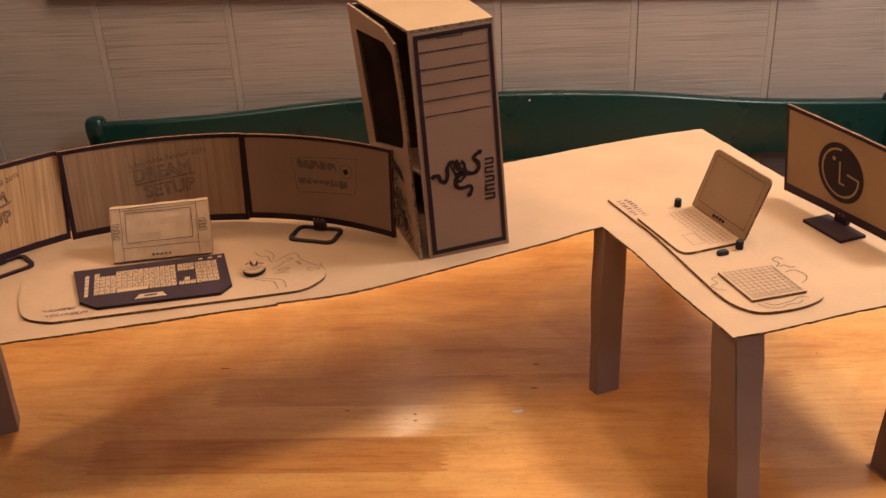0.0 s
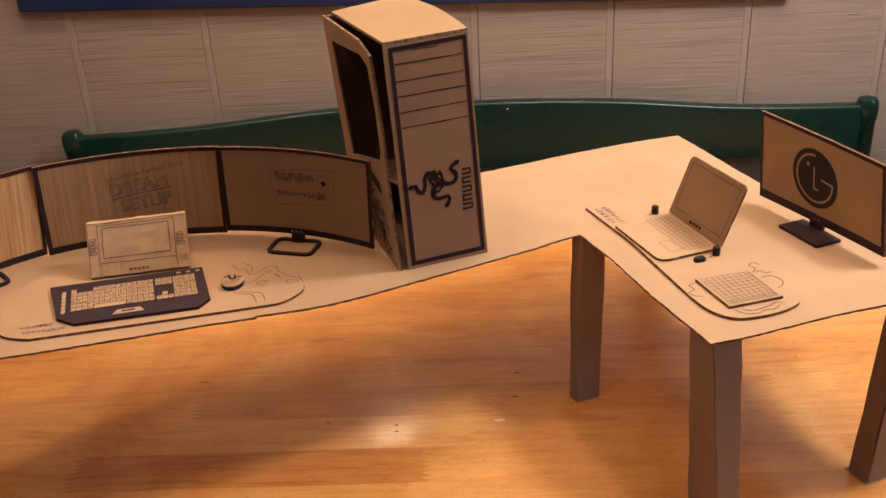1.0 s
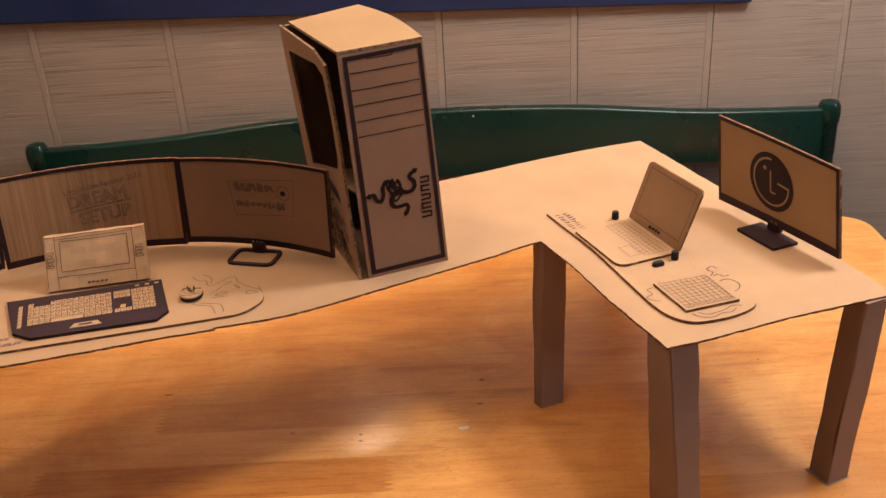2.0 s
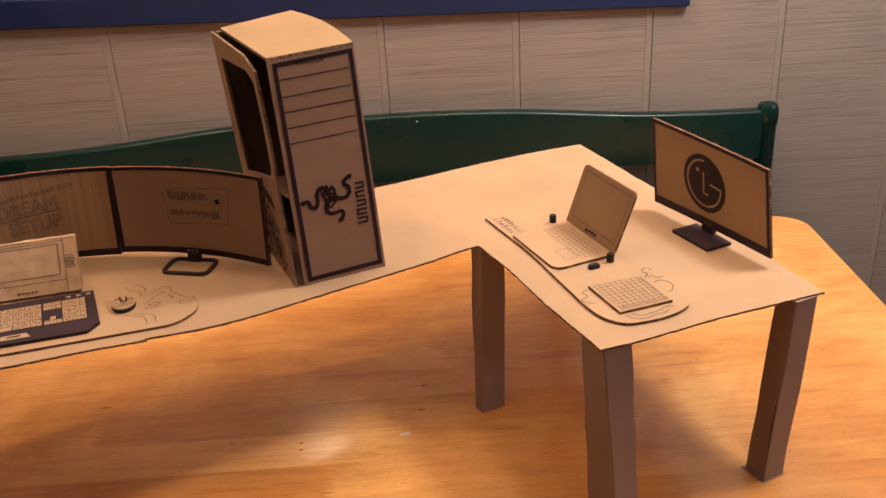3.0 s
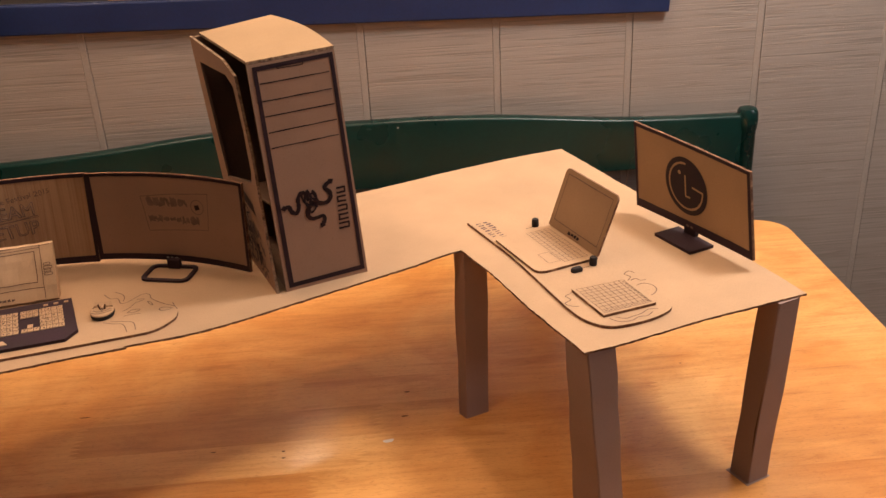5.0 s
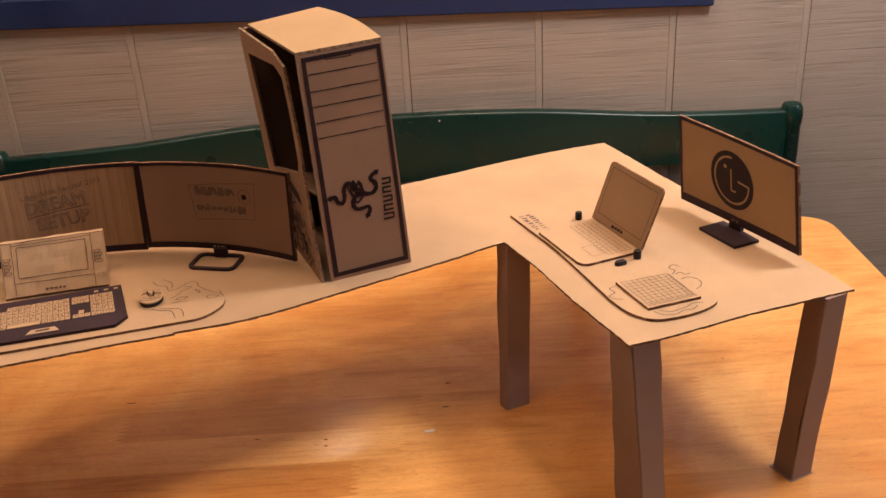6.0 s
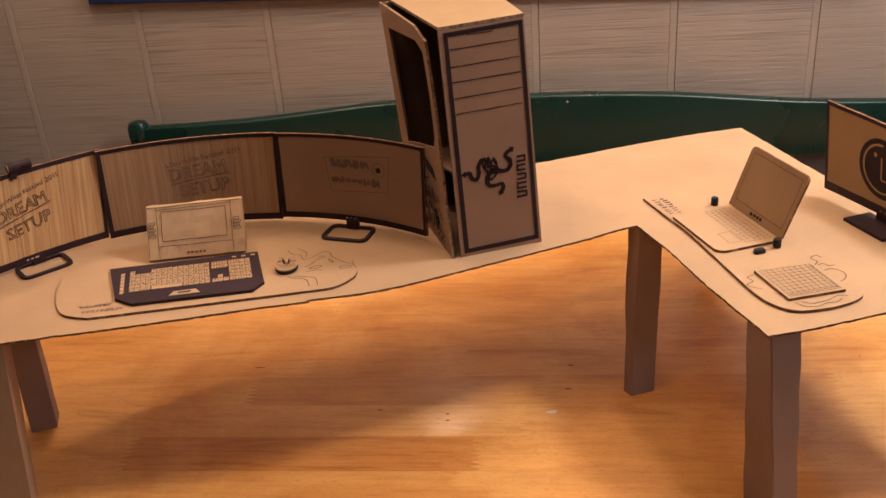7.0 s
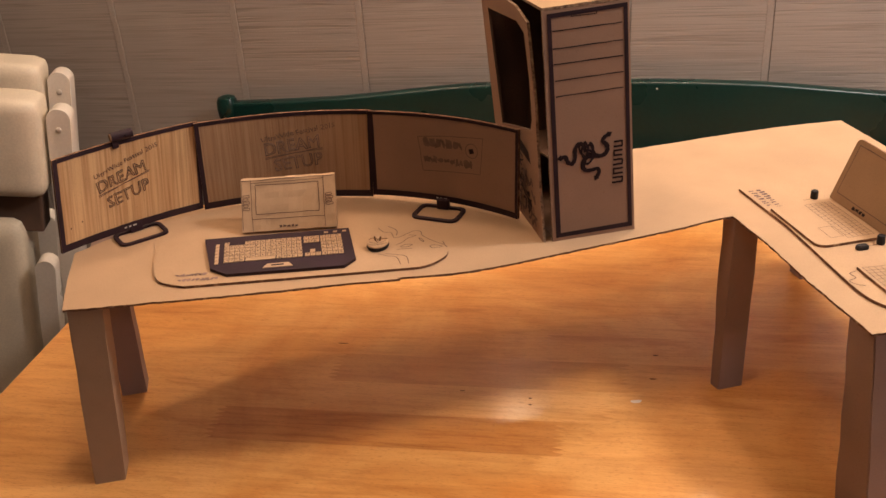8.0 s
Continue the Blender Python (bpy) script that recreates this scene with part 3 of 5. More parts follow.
def squared(corner, deg, side):
    """A square outline from its front corner; deg: the way of its right-hand face."""
    c, s = math.cos(radians(deg)), math.sin(radians(deg))
    x, y = corner
    return [(x, y), (x + c * side, y + s * side), (x + (c - s) * side, y + (s + c) * side), (x - s * side, y + c * side)]


def ragged(outline, amount, seed):
    rng = random.Random(seed)
    return [(x + rng.uniform(-amount, amount), y + rng.uniform(-amount, amount)) for x, y in outline]


def cardboard_desk():
    ob = thing("model_desk", "kidney-shaped miniature desk of brown corrugated cardboard on square legs", "model desk", at=(0.05, 0, TABLE_Z))
    z1 = DESK_Z - 0.0029
    rim = desk_outline()
    bm = bmesh.new()
    mid = ragged(rim, 0.0003, 21)
    loops_solid(bm, [(x, y, z1) for x, y in ragged(rim, 0.0008, 22)], [(x, y, DESK_Z) for x, y in mid])
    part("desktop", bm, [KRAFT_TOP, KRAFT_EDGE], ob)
    # each leg: front corner, right-hand and left-hand face, at the foot and under the top
    legs = (
        (((-0.551, -0.339), (0.037, 0.013), (-0.013, 0.037)), ((-0.545, -0.307), (0.042, 0.011), (-0.012, 0.038))),
        (((-0.605, -0.147), (0.034, 0.013), (-0.013, 0.034)), ((-0.600, -0.140), (0.034, 0.013), (-0.013, 0.034))),
        (((0.2695, -0.067), (0.0345, 0.0140), (-0.0100, 0.0160)), ((0.279, -0.021), (0.0345, 0.0140), (-0.0130, 0.0280))),
        (((0.412, -0.325), (0.0315, 0.0140), (-0.0280, 0.0370)), ((0.394, -0.300), (0.0365, 0.0150), (-0.0200, 0.0335))),
        (((0.6175, -0.261), (0.0313, 0.0132), (-0.0132, 0.0313)), ((0.6472, -0.2272), (0.0313, 0.0132), (-0.0132, 0.0313))),
        (((0.434, 0.262), (0.0315, 0.0127), (-0.0127, 0.0315)), ((0.446, 0.276), (0.0315, 0.0127), (-0.0127, 0.0315))),
    )
    for (corner, rv, lv), (top, rt, lt) in legs:
        quad = lambda o, a, b: [o, (o[0] + a[0], o[1] + a[1]), (o[0] + a[0] + b[0], o[1] + a[1] + b[1]), (o[0] + b[0], o[1] + b[1])]
        deg, side = math.degrees(math.atan2(rv[1], rv[0])), math.hypot(*rv)
        leg = part("leg", square_tube(quad(corner, rv, lv), quad(top, rt, lt), TABLE_Z, z1), KRAFT_LEG_LIT if corner[1] < -0.33 else KRAFT_LEG, ob)
        if corner[0] > 0.6:
            flap = sheet(squared((corner[0] - 0.0015, corner[1] - 0.0030), deg + 1.5, side + 0.005), TABLE_Z + 0.0002, TABLE_Z + 0.0009, 0)
            part("foot_flap", flap, KRAFT_LEG, leg)
            c, s = math.cos(radians(deg)), math.sin(radians(deg))
            slit = bmesh.new()
            rows = []
            for k, w in ((0.16, 0.0002), (0.22, 0.0014), (0.30, 0.0026), (0.38, 0.0018), (0.52, 0.0003)):
                x, y = corner[0] + (top[0] - corner[0]) * k, corner[1] + (top[1] - corner[1]) * k
                z = TABLE_Z + (z1 - TABLE_Z) * k
                rows.append([slit.verts.new((x - s * a - c * 0.0006, y + c * a - s * 0.0006, z)) for a in (0.0016, 0.0016 + w)])
            for a, b in zip(rows, rows[1:]):
                slit.faces.new((a[0], a[1], b[1], b[0]))
            part("open_seam", slit, INNER_SHADE, leg, "dark open seam")
        if corner[1] < -0.33:
            c, s = math.cos(radians(deg)), math.sin(radians(deg))
            tape = plane((top[0] + c * 0.012 + s * 0.0006, top[1] + s * 0.012 - c * 0.0006, z1 - 0.014), (c, s, 0), (-0.01, -0.10, 1))
            bm = bmesh.new()
            patch(bm, tape, [(0, 0), (0.008, 0.0005), (0.0085, 0.005), (0.001, 0.0045)], 0.0004)
            part("tape_scrap", bm, FLAKE, leg, "scrap of pale tape")
    return ob


# ---- the cardboard computer tower ----
TOWER = {"o": Vector((0.039, -0.101, DESK_Z)), "r": Vector((0.145, -0.059, DESK_Z))}


def slab(c, thick, bm=None, edge_index=1, low_index=0):
    """A board from four corners, thick behind its front."""
    c = [Vector(p) for p in c]
    n = (c[1] - c[0]).cross(c[3] - c[0]).normalized()
    return loops_solid(bm or bmesh.new(), [p - n * thick for p in c], c, edge_index, low_index)


def tower():
    ob = thing("model_computer_tower", "tall brown cardboard computer tower with drawn front and open side window", "model computer", at=(0.06, 0.0, DESK_Z))
    o, r = TOWER["o"], TOWER["r"]
    u = (r - o).normalized()
    fl, fr = o + u * -0.0115 + Vector((0, 0, 0.3036)), o + u * 0.0970 + Vector((0, 0, 0.3065))
    bl, br = Vector((-0.055, 0.082, 1.3005)), Vector((0.037, 0.135, 1.307))
    gbl, gbr = Vector((-0.031, 0.076, DESK_Z)), Vector((0.075, 0.118, DESK_Z))
    th = 0.0035
    mats = [KRAFT, CARD_TORN]
    # inner faces and window rim take the dark tone in place of shade
    part("front_panel", slab((o, r, fr, fl), th, low_index=2), mats + [INNER_SHADE], ob)
    bm = bmesh.new()
    n = 8
    rows = []
    for k in range(n + 1):
        t = k / n
        lift = Vector((0, 0, th + 0.0005))
        a, b = fl.lerp(bl, t), fr.lerp(br, t) + Vector((0.006 * math.sin(math.pi * t), 0.004 * math.sin(math.pi * t), 0.003 * math.sin(math.pi * t)))
        rows.append([bm.verts.new(p) for p in (a + lift, b + lift, b + Vector((0, 0, 0.0005)), a + Vector((0, 0, 0.0005)))])
    for a, b in zip(rows, rows[1:]):
        for i in range(4):
            f = bm.faces.new((a[i], a[(i + 1) % 4], b[(i + 1) % 4], b[i]))
            f.material_index = 1 if i in (1, 3) else 0
    for rr in (rows[0], rows[-1]):
        bm.faces.new(rr).material_index = 1
    part("top_panel", bm, [KRAFT_LID, CARD_TORN], ob)
    e = (gbr - gbl).normalized()
    back = Vector((-u.y, u.x, 0))
    part("right_panel", slab((r + back * th, gbr, br + u * 0.002, fr + back * 0.012 + u * 0.0045 - Vector((0, 0, 0.004))), th, low_index=2), mats + [INNER_SHADE], ob)
    part("back_panel", slab((gbr - e * th, gbl - e * 0.008, bl - e * 0.007, br - e * th), 0.012, low_index=2), mats + [INNER_SHADE], ob)
    part("floor_panel", slab((o + back * th + u * 0.002, r + back * th - u * th, gbr - e * 2 * th - back * th, gbl + e * 0.002 - back * th), 0.001), mats, ob).location += Vector((0, 0, 0.0015))
    zs = Vector((0, 0, 0.085))
    part("inner_shelf", slab([p + zs for p in (o + back * 0.05 + u * 0.030, r + back * th - u * 0.008, gbr - e * 0.012 - back * 0.004, gbl - back * 0.004)], 0.003), mats, ob)
    # the loose side panel with its cut-out window
    pf, pt = Vector((0.028, -0.098, DESK_Z)), Vector((0.012, -0.083, 1.290))
    qt, qf = Vector((-0.064, 0.083, 1.2995)), Vector((-0.041, 0.074, DESK_Z))
    on = lambda a, b: (pf.lerp(qf, a)).lerp(pt.lerp(qt, a), b)
    outer = [(-0.03, 0), (1, 0), (1.02, 0.36), (1.02, 1), (0.227, 1.02), (0.0, 0.985), (-0.05, 0.67), (-0.02, 0.30)]
    inner = [(0.09, 0.505), (0.55, 0.425), (0.80, 0.38), (0.87, 0.908), (0.213, 0.957), (0.075, 0.93), (0.035, 0.74), (0.04, 0.56)]
    side_n = (qf - pf).cross(pt - pf).normalized() * -1.0
    bm = bmesh.new()
    A = [bm.verts.new(on(*p)) for p in outer]
    B = [bm.verts.new(on(*p)) for p in inner]
    C = [bm.verts.new(on(*p) - side_n * -th) for p in outer]
    D = [bm.verts.new(on(*p) - side_n * -th) for p in inner]
    for i in range(8):
        j = (i + 1) % 8
        bm.faces.new((A[i], A[j], B[j], B[i]))
        bm.faces.new((C[i], D[i], D[j], C[j]))
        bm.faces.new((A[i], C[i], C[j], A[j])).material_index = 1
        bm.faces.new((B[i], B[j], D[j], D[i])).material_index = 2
    side = part("side_panel", bm, mats + [INNER_SHADE], ob, "loose cardboard side panel with a cut-out window")
    # marker drawing on the front
    at = plane(o, u, (0, 0, 1))
    bm = bmesh.new()
    ring_o = [(-0.0055, 0.3000), (0.0948, 0.3035), (0.1100, 0.0060), (0.0045, 0.0050)]
    ring_i = [(-0.0002, 0.2945), (0.0900, 0.2982), (0.1042, 0.0125), (0.0108, 0.0112)]
    for i in range(4):
        j = (i + 1) % 4
        steps = 10
        for s in range(steps):
            q = []
            for ring, t in ((ring_o, s / steps), (ring_o, (s + 1) / steps), (ring_i, (s + 1) / steps), (ring_i, s / steps)):
                q.append((ring[i][0] + (ring[j][0] - ring[i][0]) * t, ring[i][1] + (ring[j][1] - ring[i][1]) * t))
            patch(bm, at, q)
    part("drawn_border", bm, MARKER, ob, "black marker border")
    for v, a0, a1 in ((0.2795, 0.001, 0.0885), (0.2580, 0.0015, 0.0900), (0.2388, 0.0025, 0.0912), (0.2182, 0.0040, 0.0925), (0.1984, 0.0050, 0.0928)):
        bm = bmesh.new()
        stroke(bm, at, shaky((a0, v - 0.0006), (a1, v + 0.0008), 8, 0.0003), 0.0013, wobble=0.25)
        part("drive_bay_line", bm, INK, ob)
    bm = bmesh.new()
    box_line(bm, at, 0.0245, 0.2945, 0.0565, 0.2975, 0.0010, 0.0002)
    part("drawn_handle", bm, INK, ob)
    # a three-armed curl and five bars stand for the emblem and the word
    bm = bmesh.new()
    arms = (
        [(0.0110, 0.1165), (0.0170, 0.1170), (0.0205, 0.1095), (0.0265, 0.1070), (0.0300, 0.1140), (0.0300, 0.1250), (0.0345, 0.1320), (0.0405, 0.1300), (0.0440, 0.1200)],
        [(0.0745, 0.1400), (0.0690, 0.1370), (0.0665, 0.1320), (0.0715, 0.1270), (0.0735, 0.1200), (0.0690, 0.1135), (0.0600, 0.1125), (0.0520, 0.1150), (0.0450, 0.1175)],
        [(0.0590, 0.0835), (0.0625, 0.0900), (0.0600, 0.0955), (0.0530, 0.0945), (0.0450, 0.0950), (0.0405, 0.1005), (0.0410, 0.1080), (0.0455, 0.1130), (0.0485, 0.1180)],
    )
    for arm in arms:
        stroke(bm, at, smooth_line(arm, 4), 0.0054, wobble=0.18)
        (ax, ay), (bx, by) = arm[0], arm[1]
        d = math.hypot(bx - ax, by - ay)
        ux, uy = (ax - bx) / d, (ay - by) / d
        patch(bm, at, [(ax + ux * 0.005, ay + uy * 0.005), (ax - uy * 0.0042, ay + ux * 0.0042), (ax - ux * 0.004, ay - uy * 0.004), (ax + uy * 0.0042, ay - ux * 0.0042)], 0.0006)
    knot = (
        [(0.0345, 0.1320), (0.0360, 0.1240), (0.0400, 0.1170), (0.0460, 0.1130), (0.0540, 0.1120), (0.0600, 0.1140)],
        [(0.0400, 0.1290), (0.0385, 0.1200), (0.0420, 0.1120), (0.0440, 0.1050), (0.0400, 0.1010)],
        [(0.0440, 0.1270), (0.0500, 0.1290), (0.0540, 0.1220), (0.0570, 0.1160), (0.0640, 0.1130)],
        [(0.0470, 0.1230), (0.0530, 0.1190), (0.0540, 0.1120), (0.0500, 0.1060), (0.0450, 0.1030)],
        [(0.0490, 0.1330), (0.0530, 0.1280), (0.0540, 0.1230)],
        [(0.0420, 0.1350), (0.0450, 0.1300), (0.0470, 0.1240), (0.0450, 0.1170)],
    )
    for k, pts in enumerate(knot):
        stroke(bm, at, smooth_line(pts, 4), 0.0030, lift=0.0007 + 0.00008 * k, wobble=0.25)
    part("emblem", bm, INK, ob, "black three-armed curl emblem")
    for k in range(5):
        v = 0.1290 - 0.0124 * k
        bm = bmesh.new()
        stroke(bm, at, shaky((0.0815 - 0.0002 * k, v), (0.0935 + 0.0004 * k, v - 0.0003), 4, 0.0003), 0.0026)
        stroke(bm, at, shaky((0.0815 - 0.0002 * k, v - 0.0066), (0.0935 + 0.0004 * k, v - 0.0069), 4, 0.0003), 0.0026)
        a = 0.0822 if k % 2 else 0.0928 + 0.0004 * k
        stroke(bm, at, shaky((a, v), (a, v - 0.0066), 3, 0.0002), 0.0022, lift=0.0007)
        part("word_bar", bm, INK, ob)
    bm = bmesh.new()
    bm.faces.new([bm.verts.new(on(*q) + side_n * (th + 0.0006)) for q in ((0.42, 0.355), (0.40, 0.415), (0.17, 0.385), (0.13, 0.335))])
    part("vent_slot", bm, INK, ob, "black vent slot")
    # scribbles on the lower part of the side panel
    L1, L2 = (qf - pf).length, (pt - pf).length
    sp = lambda a, b: on(a / L1, b / L2) + side_n * th
    rng = random.Random(11)
    for k in range(56):
        a0, b0 = rng.uniform(0.015, 0.14), rng.uniform(0.012, 0.092)
        pts = smooth_line([(a0 + rng.uniform(-0.012, 0.012), b0 + rng.uniform(-0.01, 0.01)) for _ in range(5)], 3)
        bm = bmesh.new()
        stroke(bm, sp, pts, rng.uniform(0.0020, 0.0055), lift=-0.0006 - 0.00004 * k)
        part("drawn_scribble", bm, PEN if k % 3 else INK, side)


# ---- the cardboard monitors ----
def face_of(p, q, bulge, z0, height, top, drop=0.0):
    """The map (metres along, metres up) of a curved upright screen from p to q; top: where its upper corners come to stand, as shares."""
    p, q = Vector((*p, z0)), Vector((*q, z0))
    length = (q - p).length
    back = Vector((0, 0, 1)).cross(q - p).normalized()

    def at(a, b):
        s, t = a / length, b / height
        s2 = s * (1 - t) + (top[0] + (top[1] - top[0]) * s) * t
        return p.lerp(q, s2) + back * (bulge * 4 * s * (1 - s)) + Vector((0, 0, b * (1 - drop * s)))

    return at, length


def monitor(label, p, q, bulge, z0, height, top, bezels, mat, group="three curved screens", drop=0.0):
    """The panel with its marker bezel; bezels: left, right, bottom, top in metres."""
    mid = ((p[0] + q[0]) / 2, (p[1] + q[1]) / 2, DESK_Z)
    ob = thing("model_monitor", label, "model monitor", group, at=mid)
    at, length = face_of(p, q, bulge, z0, height, top, drop)
    bm = bmesh.new()
    uvl = bm.loops.layers.uv.new("UVMap")
    n, th = 24, 0.004
    rows = []
    for i in range(n + 1):
        a = length * i / n
        up = height + 0.0005 * noise.noise(Vector((i * 0.7, p[0] * 9, 0)))
        rows.append([bm.verts.new(v) for v in (at(a, 0), at(a, up), lifted(at, a, up, -th), lifted(at, a, 0, -th))])
    for i in range(n):
        for k in range(4):
            f = bm.faces.new((rows[i][k], rows[i + 1][k], rows[i + 1][(k + 1) % 4], rows[i][(k + 1) % 4]))
            f.material_index = 0 if k in (0, 2) else 1
            for lp in f.loops:
                ii = i if lp.vert in rows[i] else i + 1
                lp[uvl].uv = (length * ii / n + p[0], lp.vert.co.z)
    for r in (rows[0], rows[-1]):
        bm.faces.new(r).material_index = 1
    part("screen_panel", bm, [mat, KRAFT_EDGE], ob)
    l, r, b, t = bezels
    for name, a0, b0, a1, b1 in (("bezel_left", 0, 0, l, height), ("bezel_right", length - r, 0, length, height), ("bezel_bottom", l, 0, length - r, b), ("bezel_top", l, height - t, length - r, height)):
        bm = bmesh.new()
        if a1 - a0 > b1 - b0:
            k = 24
            rows = []
            for i in range(k + 1):
                a = a0 + (a1 - a0) * i / k
                j = 0.0005 * noise.noise(Vector((a * 160, b0 * 50, p[0])))
                lo, hi = (b0, b1 + j) if b0 == 0 else (b0 + j, b1)
                rows.append((bm.verts.new(lifted(at, a, lo, 0.0006)), bm.verts.new(lifted(at, a, hi, 0.0006))))
        else:
            k = 10
            rows = []
            for i in range(k + 1):
                v = b0 + (b1 - b0) * i / k
                j = 0.0004 * noise.noise(Vector((v * 160, a0 * 50, p[0])))
                rows.append((bm.verts.new(lifted(at, a0 + (j if a0 else 0), v, 0.0006)), bm.verts.new(lifted(at, a1 + (0 if a0 else j), v, 0.0006))))
        for x, y in zip(rows, rows[1:]):
            bm.faces.new((x[0], y[0], y[1], x[1]))
        part(name, bm, MARKER, ob, "black marker bezel")
    return ob, at, length


def ring_stand(ob, centre, deg, w, d, neck_at):
    """A flat black ring lying on the desk and the small neck to the screen."""
    outer = placed([(x, y) for x, y in rounded(w, d, 0.011, 3)], centre, deg)
    inner = placed([(x, y) for x, y in rounded(w - 0.011, d - 0.012, 0.007, 3)], centre, deg)
    bm = bmesh.new()
    z0, z1 = DESK_Z + 0.0003, DESK_Z + 0.0035
    A, B = [bm.verts.new((*p, z1)) for p in outer], [bm.verts.new((*p, z1)) for p in inner]
    C, D = [bm.verts.new((*p, z0)) for p in outer], [bm.verts.new((*p, z0)) for p in inner]
    n = len(A)
    for i in range(n):
        j = (i + 1) % n
        for f in ((A[i], A[j], B[j], B[i]), (C[j], C[i], D[i], D[j]), (A[j], A[i], C[i], C[j]), (B[i], B[j], D[j], D[i])):
            bm.faces.new(f)
    part("stand_ring", bm, MARKER, ob, "flat black cardboard ring")
    x, y = neck_at
    c, s = math.cos(radians(deg)), math.sin(radians(deg))
    bm = box(bmesh.new(), -0.009, -0.004, 0, 0.009, 0.004, 0.014, 0.001)
    for v in bm.verts:
        v.co = (x + c * v.co.x - s * v.co.y, y + s * v.co.x + c * v.co.y, DESK_Z + 0.0008 + v.co.z)
    part("neck", bm, MARKER, ob)


def festival_text(ob, at, length, s0, s1, b0, slope, mat):
    """The lettering on the ribbed screens."""
    a0, a1 = s0 * length, s1 * length
    w = a1 - a0
    part("lettering_small", lay(letters("UltraWide Festival 2015", 0.01), at, (a0 - 0.003, b0 + 0.039), slope + 3, w * 1.03, 0.0006), mat, ob, "small handwritten line of lettering")
    part("lettering_dream", lay(letters("DREAM", 0.02, 0.00042), at, (a0 + 0.001, b0 + 0.0185), slope, w * 0.76, 0.0006, 1.05), mat, ob, "outlined capital lettering")
    part("lettering_setup", lay(letters("SETUP", 0.02, 0.00042), at, (a0 + 0.013, b0 - 0.0075), slope, w * 0.68, 0.0006, 1.05), mat, ob, "outlined capital lettering")
    bm = bmesh.new()
    t = math.tan(radians(slope))
    for k in (0.0, 0.0022):
        stroke(bm, at, shaky((a0, b0 + 0.0145 - k), (a0 + w * 0.80, b0 + 0.0145 + w * 0.80 * t + k), 8, 0.0004), 0.0009)
    part("underline", bm, mat, ob)


def bars_on_bottom(ob, at, a):
    """Plain bars where a brand stands on the lower bezel."""
    for k, w in enumerate((0.0035, 0.0035, 0.005)):
        bm = bmesh.new()
        stroke(bm, at, [(a + k * 0.0062, 0.0045), (a + k * 0.0062 + w, 0.0047)], 0.0022, lift=0.0010)
        part("brand_bar", bm, STEEL, ob)


def three_screens():
    z0 = DESK_Z + 0.0075
    ob, at, length = monitor("curved cardboard monitor with festival lettering and webcam on top", (-0.619, -0.177), (-0.476, -0.027), 0.009, z0, 0.1305, (0.085, 1.075), (0.0065, 0.0050, 0.010, 0.0060), KRAFT_RIB_LIT)
    festival_text(ob, at, length, 0.285, 0.735, 0.047, 11, PEN)
    bm = bmesh.new()
    for a, b in ((0.078, 0.030), (0.158, 0.034)):
        patch(bm, at, [(a * length + 0.0011 * math.cos(k), b + 0.0011 * math.sin(k)) for k in range(6)])
    part("ink_specks", bm, INK, ob)
    bars_on_bottom(ob, at, length * 0.44)
    ring_stand(ob, (-0.540, -0.103), 44, 0.070, 0.048, (-0.553, -0.090))
    webcam(at, length)
    ob, at, length = monitor("curved cardboard monitor with festival lettering behind the pen display", (-0.474, -0.026), (-0.2318, 0.027), 0.018, z0 - 0.003, 0.1325, (0.025, 1.030), (0.006, 0.0045, 0.010, 0.0055), KRAFT_FAINT_RIB_SHADED)
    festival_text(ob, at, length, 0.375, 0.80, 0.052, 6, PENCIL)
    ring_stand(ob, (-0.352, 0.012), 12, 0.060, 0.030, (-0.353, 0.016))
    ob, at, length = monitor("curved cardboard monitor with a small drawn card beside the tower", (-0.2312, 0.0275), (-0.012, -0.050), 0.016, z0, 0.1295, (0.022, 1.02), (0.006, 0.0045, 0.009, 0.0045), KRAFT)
    ring_stand(ob, (-0.126, -0.022), -14, 0.070, 0.048, (-0.122, -0.004))
    bars_on_bottom(ob, at, length * 0.42)
    L = length
    bm = bmesh.new()
    for p, q in (((0.308, 0.096), (0.753, 0.106)), ((0.753, 0.106), (0.730, 0.0516)), ((0.730, 0.0516), (0.336, 0.0449)), ((0.336, 0.0449), (0.308, 0.096))):
        stroke(bm, at, shaky((p[0] * L, p[1]), (q[0] * L, q[1]), 6, 0.0004), 0.0009)
    stroke(bm, at, [(0.672 * L + 0.0098 * math.cos(k * math.pi / 10), 0.0845 + 0.0105 * math.sin(k * math.pi / 10)) for k in range(20)], 0.0010, closed=True)
    part("drawn_card", bm, PENCIL, ob, "faint card outline drawn in pen")
    rng = random.Random(5)
    for b, a0, a1, h in ((0.0885, 0.345, 0.600, 0.0160), (0.0630, 0.345, 0.67, 0.0115)):
        a = a0 * L
        while a < a1 * L:
            w = rng.uniform(0.004, 0.010)
            bm = bmesh.new()
            stroke(bm, at, shaky((a, b), (min(a + w, a1 * L), b + 0.001), 4, 0.0006), h * rng.uniform(0.45, 0.85), wobble=0.5)
            part("word_bar", bm, PENCIL, ob)
            a += w + 0.0014
    bm = bmesh.new()
    stroke(bm, at, [(0.655 * L, 0.083), (0.685 * L, 0.085)], 0.006, wobble=0.3)
    part("drawn_badge", bm, INK, ob)


